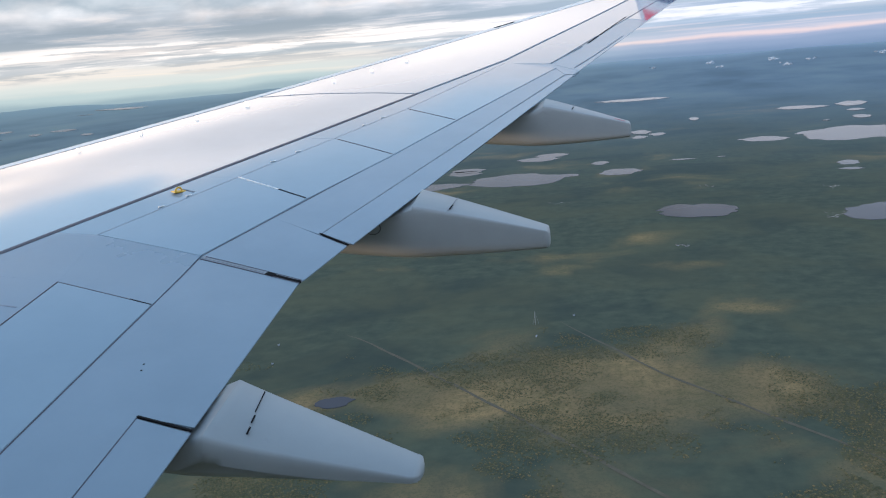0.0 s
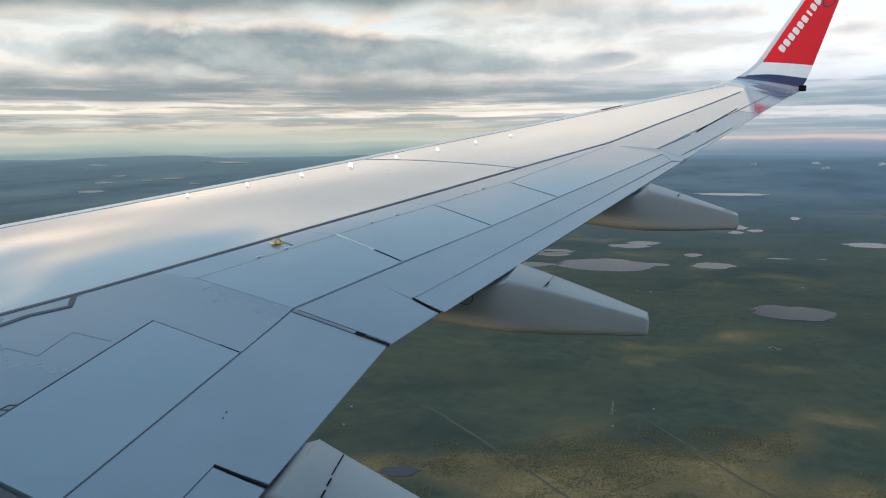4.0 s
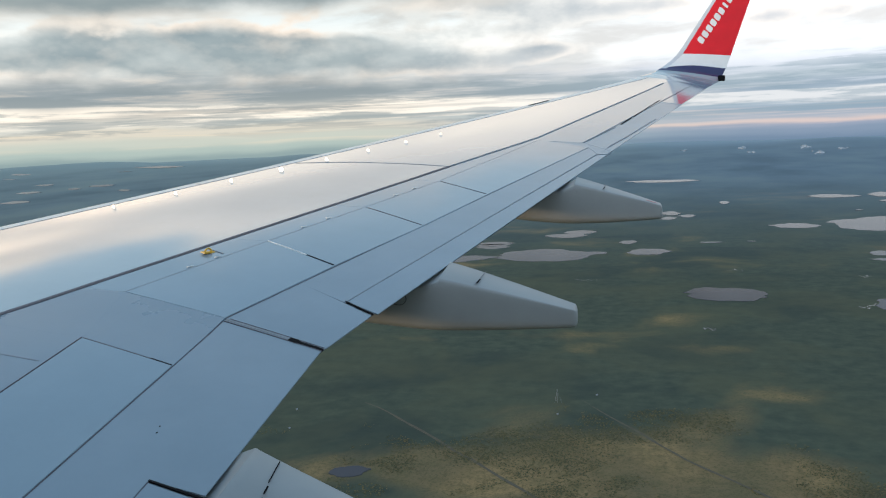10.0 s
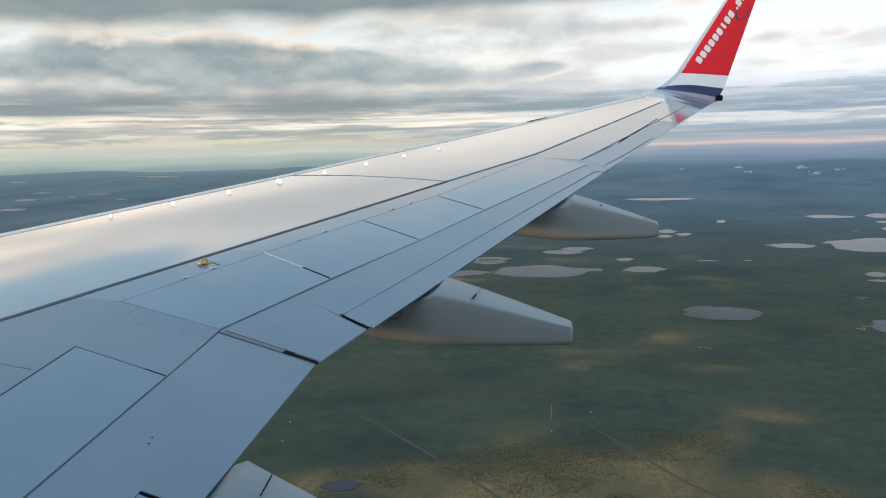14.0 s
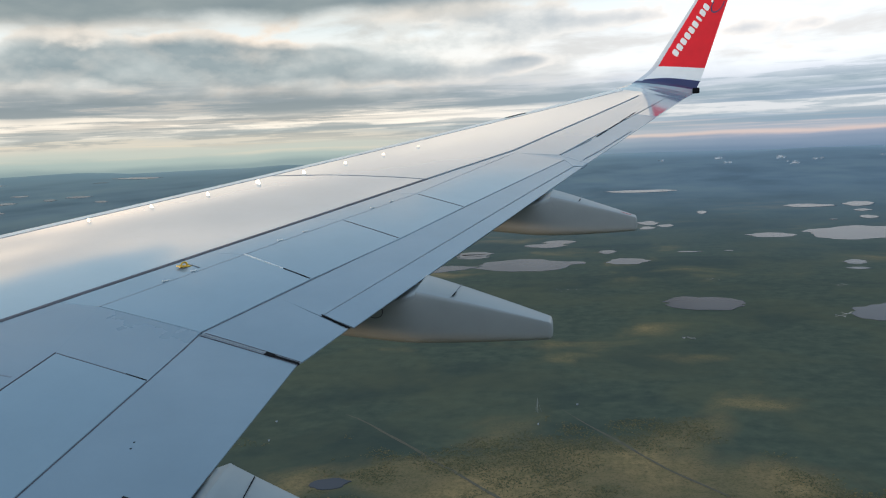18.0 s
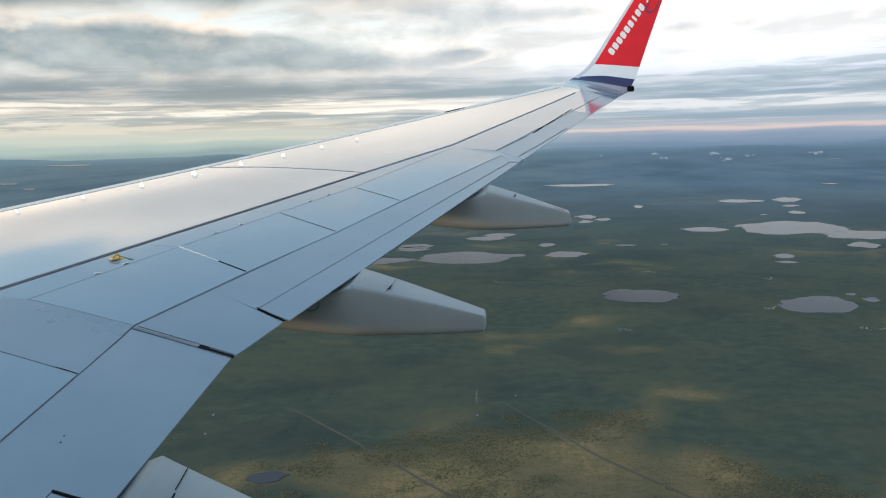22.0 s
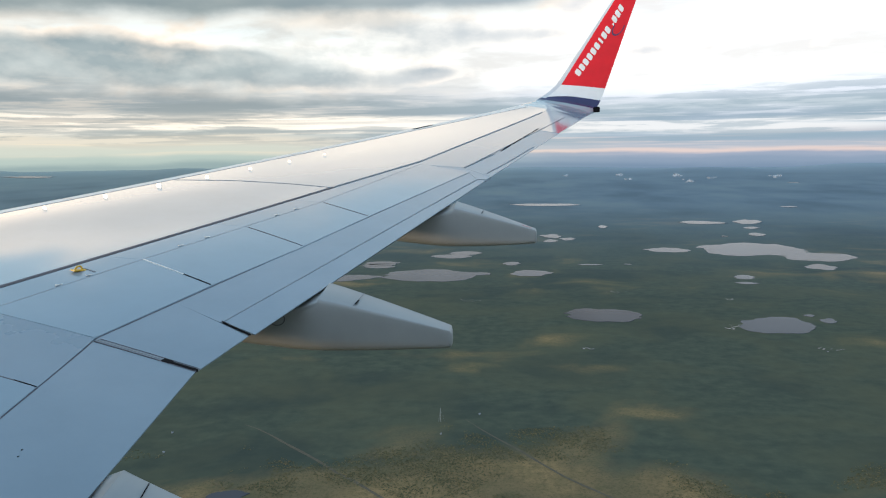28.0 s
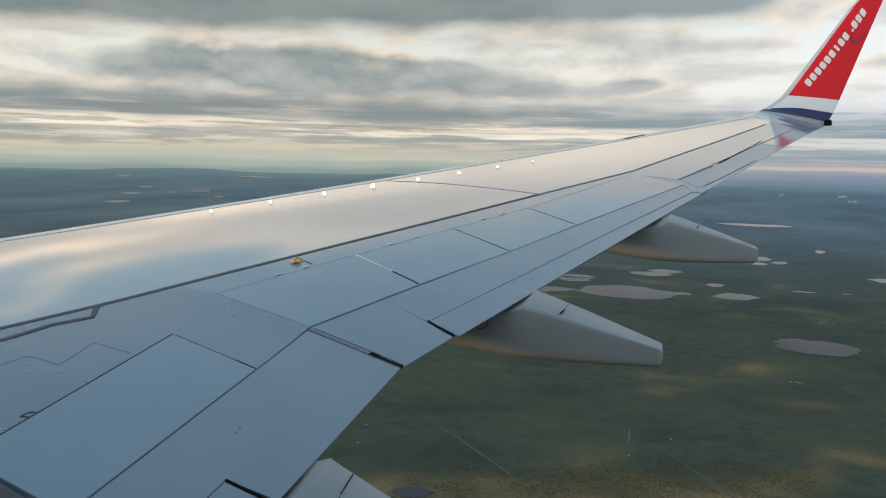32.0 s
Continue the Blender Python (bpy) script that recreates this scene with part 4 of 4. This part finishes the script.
MID_FAIRING = fairing(6.975, 0.36, 7.35, -0.635, 8.25, -0.90, -1.035, -1.06, 0.21)
OUT_FAIRING = fairing(9.50, 0.30, 8.02, -0.195, 8.82, -0.45, -0.585, -0.615, 0.23)

def access_ring(body, x, y, z, r):
    """A round access panel's seam on the fairing's inboard side."""
    verts, faces, n = [], [], 24
    for i in range(n):
        a = math.tau * i / n
        for q in (r - 0.003, r + 0.003):
            for dy in (0.0, 0.006):
                verts.append((x + q * math.cos(a), y + dy, z + 0.8 * q * math.sin(a)))
    for i in range(n):
        a, b = 4 * i, 4 * ((i + 1) % n)
        for p, q in ((0, 1), (1, 3), (3, 2), (2, 0)):
            faces.append((a + p, a + q, b + q, b + p))
    part("access_panel_seam", mesh_of("access_panel_seam", verts, faces, SEAL), body, "round dark seam of an access panel")


access_ring(MID_FAIRING, 7.063, 6.792, -0.816, 0.055)
mark = part("tip_mark", box("tip_mark", (0.10, 0.012, 0.004), PALE_RED, 0.001), OUT_FAIRING, "small red mark near the fairing's tip")
mark.location, mark.rotation_euler = (8.72, 9.47, -0.418), (0.12, 0.32, 0)

# ---------------------------------------------------------------- cabin wall and window


def window_wall():
    """The cabin's side wall with a rounded window opening through it."""
    y0, ym, y1 = 1.765, 1.795, 1.865
    cx, cz, hw, hh = 8.730, 0.295, 0.302, 0.286
    n = 64

    def inner(k, g):
        a = math.tau * k / n
        c, s = math.cos(a), math.sin(a)
        r = (abs(c) ** 3.0 + abs(s) ** 3.0) ** (-1 / 3.0)
        return cx + (hw + g) * c * r, cz + (hh + g) * s * r

    def outer(k):
        a = math.tau * k / n
        c, s = math.cos(a), math.sin(a)
        r = 1 / max(abs(c) / 0.50, abs(s) / 0.48)
        return cx + c * r, cz + s * r

    verts, faces = [], []
    for k in range(n):
        ix, iz = inner(k, 0.0)
        hx, hz = inner(k, 0.022)
        jx, jz = inner(k, 0.09)
        ox, oz = outer(k)
        verts += [(ox, y0, oz), (hx, y0, hz), (ix, ym, iz), (jx, y1, jz), (ox, y1, oz)]
    for k in range(n):
        a, b = 5 * k, 5 * ((k + 1) % n)
        for q in range(5):
            p = (q + 1) % 5
            faces.append((a + q, b + q, b + p, a + p))
    return mesh_of("wall", verts, faces, LINER)


wall = new("wall_window_side", window_wall())
tagged(wall, "dark cabin side wall with a rounded window opening", "wall", kind="structure")


def fuselage():
    """The plain round hull that closes the cabin, open only where the window's wall stands."""
    cz, r0, r1, n = 0.20, 1.88, 1.84, 96
    xs = [-3.0, 0.0, 3.0, 6.0, 7.5, 8.23, 8.55, 8.88, 9.2, 10.5, 13.0, 16.0, 19.0]
    verts, faces = [], []
    for x in xs:
        for r in (r0, r1):
            verts += [(x, r * math.cos(math.tau * (i + 0.5) / n), cz + r * math.sin(math.tau * (i + 0.5) / n)) for i in range(n)]
    for q in range(len(xs) - 1):
        for i in range(n):
            j = (i + 1) % n
            a = math.tau * (i + 1) / n
            if 8.2 < (xs[q] + xs[q + 1]) / 2 < 9.22 and math.cos(a) > 0 and abs(cz + r0 * math.sin(a) - 0.30) < 0.47:
                continue
            for o, flip in ((0, False), (n, True)):
                f = (q * 2 * n + o + i, (q + 1) * 2 * n + o + i, (q + 1) * 2 * n + o + j, q * 2 * n + o + j)
                faces.append(f if flip else f[::-1])
    last = (len(xs) - 1) * 2 * n
    faces += [tuple(range(n)), tuple(range(last, last + n))[::-1]]
    return mesh_of("hull", verts, faces, WHITE, False)


tagged(new("wall_hull", fuselage()), "plain white round aeroplane hull", "wall", kind="structure")

# ---------------------------------------------------------------- land


def land(x, y):
    r = math.hypot(x, y)
    s = min(max((r - 1200) / 3700, 0), 1)
    z = -150 + (85 - 20 * min(max((x + 1800) / 1600, 0), 1)) * s * s * (3 - 2 * s)
    if r > 1500:
        k = min((r - 1500) / 2500, 1)
        z += k * 2.5 * noise.noise((x / 700, y / 700, 0.3))
        if r > 3600:
            z += min((r - 3600) / 900, 1) * 34 * max(noise.noise((x / 620, y / 620, 4.1)) + 0.12, 0)
    return z


def land_mesh():
    radii = [0.0] + [60 * 1.052 ** i for i in range(88)]
    radii = [r for r in radii if r < 4900] + [4940]
    n = 360
    verts, faces = [(0, 0, land(0, 0))], []
    for r in radii[1:]:
        for k in range(n):
            a = math.tau * k / n
            x, y = r * math.cos(a), r * math.sin(a)
            verts.append((x, y, land(x, y)))
    for k in range(n):
        faces.append((0, 1 + k, 1 + (k + 1) % n))
    for i in range(len(radii) - 2):
        a = 1 + i * n
        for k in range(n):
            j = (k + 1) % n
            faces.append((a + k, a + n + k, a + n + j, a + j))
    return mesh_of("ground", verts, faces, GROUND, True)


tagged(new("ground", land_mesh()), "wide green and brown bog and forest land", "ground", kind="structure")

LAKES = [
    (0, 1041, 25.3, 23.9), (-28, 1132, 12.7, 16.1), (-116, 1211, 30.1, 23.2), (-210, 1110, 23.8, 12.0), (70, 769, 35.3, 30.4), (207, 1298, 34.9, 27.0),
    (348, 1757, 47.4, 31.0), (441, 1768, 27.9, 43.0), (420, 1647, 14.2, 18.4), (400, 1526, 14.7, 23.6), (27, 2254, 88.9, 35.4), (29, 1425, 13.3, 19.1),
    (60, 1457, 13.6, 20.0), (137, 1676, 9.4, 27.1), (256, 1015, 12.2, 17.2), (-122, 1016, 68.7, 46), (-226, 990, 42.1, 24.1), (-284, 971, 32.7, 19.7),
    (-206, 1090, 23.1, 12.1), (-322, 1047, 10.3, 13.8), (216, 730, 31.8, 35), (266, 753, 7.0, 9.7), (256, 777, 4.8, 5.1), (337, 1309, 85.2, 84),
    (405, 1215, 47.9, 48.4), (375, 1109, 18.2, 25.2), (-226, 674, 12.0, 5.7), (-102, 1251, 26.5, 19.2), (-40, 1615, 24.4, 32.5), (31, 1503, 18.3, 28.4),
    (-211, 1131, 23.9, 15.5), (543, 981, 55.3, 32.3), (501, 1163, 20.3, 25.5), (543, 605, 15.0, 15.1), (536, 550, 12.2, 11.1),
    (-2205, 3366, 97, 106), (-2636, 2978, 38, 53), (-1835, 2305, 20, 38), (-1904, 2182, 36, 36), (-1809, 2412, 42, 41), (-1608, 2252, 19, 35),
    (-2066, 2450, 27, 36), (-1708, 1903, 35, 39)]


def lake(cx, cy, across, deep, seed):
    """A still lake with an uneven shore, lying flush on the land."""
    d = math.hypot(cx, cy)
    fx, fy = cx / d, cy / d
    n, ring = 72, []
    for k in range(n):
        a = math.tau * k / n
        r = 1 + 0.36 * noise.noise((math.cos(a) * 1.1 + seed * 7.3, math.sin(a) * 1.1, seed)) + 0.17 * noise.noise((math.cos(a) * 3.2 + seed, math.sin(a) * 3.2, 2.0)) + 0.06 * noise.noise((math.cos(a) * 11, math.sin(a) * 11, seed))
        u, w = across * r * math.cos(a), deep * r * math.sin(a) * (1.1 - 0.62 * math.cos(a) ** 4)
        x, y = cx + fy * u + fx * w, cy - fx * u + fy * w
        ring.append((x, y))
    up = 0.3 if d < 1500 else 0.7
    verts = [(cx, cy, land(cx, cy) + up)]
    for f in (0.5, 1.0):
        verts += [(cx + (x - cx) * f, cy + (y - cy) * f, land(cx + (x - cx) * f, cy + (y - cy) * f) + up) for x, y in ring]
    verts += [(x, y, z - 0.6) for x, y, z in verts[1 + n:]]
    faces = []
    for k in range(n):
        j = (k + 1) % n
        faces += [(0, 1 + j, 1 + k), (1 + k, 1 + j, 1 + n + j, 1 + n + k), (1 + n + k, 1 + n + j, 1 + 2 * n + j, 1 + 2 * n + k)]
    # large near lakes get the copy darkened for weaker reflection
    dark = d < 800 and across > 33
    ob = new("lake", mesh_of("lake", verts, faces, DULLED_WATER if dark else WATER))
    return tagged(ob, "still grey lake in the bog, coloured darker for weaker reflection" if dark else "still grey lake with an uneven shore in the bog", "lake", "lakes in the bog", "structure")


LAKES.append((-129, 339, 9.5, 5.5))
pond_rng = random.Random(11)
for i in range(26):
    r = 1000 * (3.9 ** pond_rng.random())
    a = radians(pond_rng.uniform(-32, 52))
    size = r * pond_rng.uniform(0.002, 0.007)
    spot = (-r * math.sin(a), r * math.cos(a), size * pond_rng.uniform(1.0, 2.4), size * pond_rng.uniform(0.5, 1.2))
    if all(math.hypot(spot[0] - q[0], spot[1] - q[1]) > 1.5 * q[2] + 2.0 * spot[2] for q in LAKES):
        LAKES.append(spot)
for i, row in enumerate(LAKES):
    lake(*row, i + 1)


def bog_pools():
    """Clusters of tiny pools between the lakes."""
    rng = random.Random(21)
    verts, faces = [], []
    for cx, cy, spread in ((180, 728, 9), (172, 716, 6), (230, 642, 14), (48, 634, 7), (256, 1015, 12), (-28, 1120, 10), (300, 660, 10), (205, 861, 10), (90, 900, 14), (-60, 840, 12)):
        for i in range(15):
            x, y = cx + rng.gauss(0, 0.5) * spread, cy + rng.gauss(0, 0.5) * spread * 0.8
            a, b, turn = rng.uniform(0.25, 1.5), rng.uniform(0.2, 0.9), rng.uniform(-0.5, 0.5)
            base = len(verts)
            for q in range(9):
                t = math.tau * q / 9
                w = rng.uniform(0.65, 1.25)
                u, v = a * w * math.cos(t), b * w * math.sin(t)
                px, py = x + u * math.cos(turn) - v * math.sin(turn), y + u * math.sin(turn) + v * math.cos(turn)
                verts.append((px, py, land(px, py) + 0.2))
            faces.append(tuple(range(base, base + 9)))
    return mesh_of("bog_pools", verts, faces, POOL)


tagged(new("bog_pools", bog_pools()), "clusters of tiny pale pools in the bog", "pools", kind="stuff")


def track(name, line, width, label):
    verts, faces, pts = [], [], []
    for (x0, y0), (x1, y1) in zip(line, line[1:]):
        pts += [(x0 + (x1 - x0) * i / 12, y0 + (y1 - y0) * i / 12) for i in range(12)]
    pts.append(line[-1])
    for i, (x, y) in enumerate(pts):
        a, b = pts[max(i - 1, 0)], pts[min(i + 1, len(pts) - 1)]
        ux, uy = b[0] - a[0], b[1] - a[1]
        d = math.hypot(ux, uy)
        wob = 1.3 * noise.noise((x / 30, y / 30, 1.0))
        w = width * (1 + 0.5 * noise.noise((x / 9, y / 9, 5.0))) * min(0.15 + i / 24, 1)
        for s in (-0.5, 0.5):
            verts.append((x - uy / d * (w * s + wob), y + ux / d * (w * s + wob), -149.9))
    for i in range(len(pts) - 1):
        faces.append((2 * i, 2 * i + 1, 2 * i + 3, 2 * i + 2))
    return tagged(new(name, mesh_of(name, verts, faces, TRACK)), label, "road", kind="structure")


track("road", [(-33, 455), (-15, 428), (2, 403), (21, 375), (42, 351), (70, 320), (110, 276)], 1.5, "straight pale gravel track through the bog")
track("path", [(-156, 436), (-146, 429), (-115, 400), (-85, 369), (-55, 339), (-20, 304), (20, 262)], 1.7, "wide faint brown path through open land")


def woodland():
    """Low crowns scattered in clumps over the nearer land."""
    rng = np.random.default_rng(5)
    verts, faces = [], []
    ico = [(0, 0, 1), (0.89, 0, 0.45), (0.28, 0.85, 0.45), (-0.72, 0.53, 0.45), (-0.72, -0.53, 0.45), (0.28, -0.85, 0.45), (0.6, 0.5, -0.3), (-0.6, 0.4, -0.3), (0.0, -0.8, -0.3)]
    tri = [(0, 1, 2), (0, 2, 3), (0, 3, 4), (0, 4, 5), (0, 5, 1), (1, 6, 2), (2, 6, 7), (2, 7, 3), (3, 7, 4), (4, 7, 8), (4, 8, 5), (5, 8, 1), (1, 8, 6), (6, 8, 7)]
    count = 0
    while count < 95000:
        r = 235 + 215 * rng.random() ** 1.3
        a = radians(52 + 92 * rng.random())
        x, y = r * math.cos(a), r * math.sin(a)
        wood = noise.noise((x / 62, y / 62, 0.7)) + 0.45 * noise.noise((x / 17, y / 17, 3.0))
        if wood < -0.08 + 0.42 * rng.random() + 0.3 * max(r - 330, 0) / 120:
            continue
        if abs((x - 2) * 0.82 + (y - 403) * 0.56) < 2.5:  # the track stays clear
            continue
        if any(abs(x - q[0]) < q[2] * 1.4 and abs(y - q[1]) < q[3] * 1.4 for q in LAKES if q[1] < 700):
            continue
        s = 0.18 + 0.42 * rng.random() ** 2.0
        b = len(verts)
        for vx, vy, vz in ico:
            j = 0.75 + 0.5 * rng.random()
            verts.append((x + vx * s * j, y + vy * s * j, -150 + (vz + 0.3) * s * 0.5 * j))
        faces += [(b + p, b + q, b + t) for p, q, t in tri]
        count += 1
    return mesh_of("woodland", verts, faces, TREES, True)


tagged(new("woodland", woodland()), "scattered dark green and brown tree crowns on the bog", "trees", kind="stuff")


def mast(x, y):
    """A slim radio mast with guys."""
    m = thing("radio_mast", "slim pale radio mast standing in the bog", "mast", at=(x, y, -150))
    tower = box("tower", (0.2, 0.2, 8.0), FAIR, 0.04)
    part("tower", tower, m).location = (0, 0, 4.0)
    for i in range(3):
        a = math.tau * i / 3
        g = part("guy_wire", box("guy_wire", (0.05, 0.05, 7.6), GREY, 0.01), m)
        g.matrix_local = look((2.4 * math.cos(a), 2.4 * math.sin(a), 0), (0, 0, 7.2)) @ pose(0, 0, -3.8)
    return m


def hut(x, y, turn):
    """A small gabled hut."""
    h = thing("hut", "small pale hut with a grey pitched roof", "hut", "huts by the track", at=(x, y, -150))
    h.rotation_euler, h.scale = (0, 0, turn), (0.65, 0.65, 0.65)
    part("wall", box("wall", (1.3, 0.9, 0.8), GREY, 0.02), h).location = (0, 0, 0.45)
    verts = [(-0.9, -0.7, 0.9), (0.9, -0.7, 0.9), (0.9, 0.7, 0.9), (-0.9, 0.7, 0.9), (-0.9, 0, 1.45), (0.9, 0, 1.45)]
    part("roof", mesh_of("roof", verts, [(0, 1, 5, 4), (2, 3, 4, 5), (0, 4, 3), (1, 2, 5), (0, 3, 2, 1)], GREY), h)
    return h


mast(-46, 449)
for x, y, a in ((-25, 464, 0.4), (-43.5, 428.5, 1.2), (-191, 418, 0.9), (-182, 388.6, 0.2)):
    hut(x, y, a)


def cloudlets():
    """Small pale puffs of cloud that drift low over the far woods."""
    rng = random.Random(8)
    verts, faces = [], []
    ico = bmesh.new()
    bmesh.ops.create_icosphere(ico, subdivisions=2, radius=1.0)
    shape, tris = [v.co.copy() for v in ico.verts], [[v.index for v in f.verts] for f in ico.faces]
    ico.free()
    for az, el, size in ((-5.6, -1.45, 8), (-6.2, -1.75, 6), (-9.5, -1.5, 9), (-10.2, -1.9, 11), (-11.6, -1.7, 7), (-15.5, -1.6, 8), (-2.0, -1.5, 5)):
        d = 2900
        for i in range(7):
            b = len(verts)
            x, y, z = -d * math.sin(radians(az)) + rng.gauss(0, 1.1) * size, d * math.cos(radians(az)) + rng.gauss(0, 0.6) * size, d * math.sin(radians(el)) + rng.uniform(-0.5, 0.9) * size * 0.6
            r = size * rng.uniform(0.3, 0.75)
            verts += [(x + v.x * r * 1.3, y + v.y * r, z + v.z * r * (0.6 + 0.5 * noise.noise(v * 1.7 + Vector((i, az, 0))))) for v in shape]
            faces += [tuple(b + q for q in t) for t in tris]
    return mesh_of("cloudlets", verts, faces, PUFF, True)


def puff_material():
    m = bpy.data.materials.new("thin_pale_cloud")
    m.use_nodes = True
    k = Nodes(m.node_tree)
    p = k.add("ShaderNodeTexCoord").outputs["Object"]
    thin = k.ramp(k.noise(p, 0.12, 4, 0.6), [(0.35, 0.05), (0.7, 0.45)])
    white = k.add("ShaderNodeBsdfDiffuse")
    k.put(white.inputs[0], (0.62, 0.68, 0.74))
    clear = k.add("ShaderNodeBsdfTransparent")
    both = k.add("ShaderNodeMixShader")
    k.put(both.inputs[0], thin)
    k.put(both.inputs[1], clear.outputs[0])
    k.put(both.inputs[2], white.outputs[0])
    out = k.add("ShaderNodeOutputMaterial")
    k.put(out.inputs[0], both.outputs[0])
    return m


PUFF = puff_material()
tagged(new("cloudlets", cloudlets()), "small thin pale clouds low over the far woods", "clouds", kind="stuff")
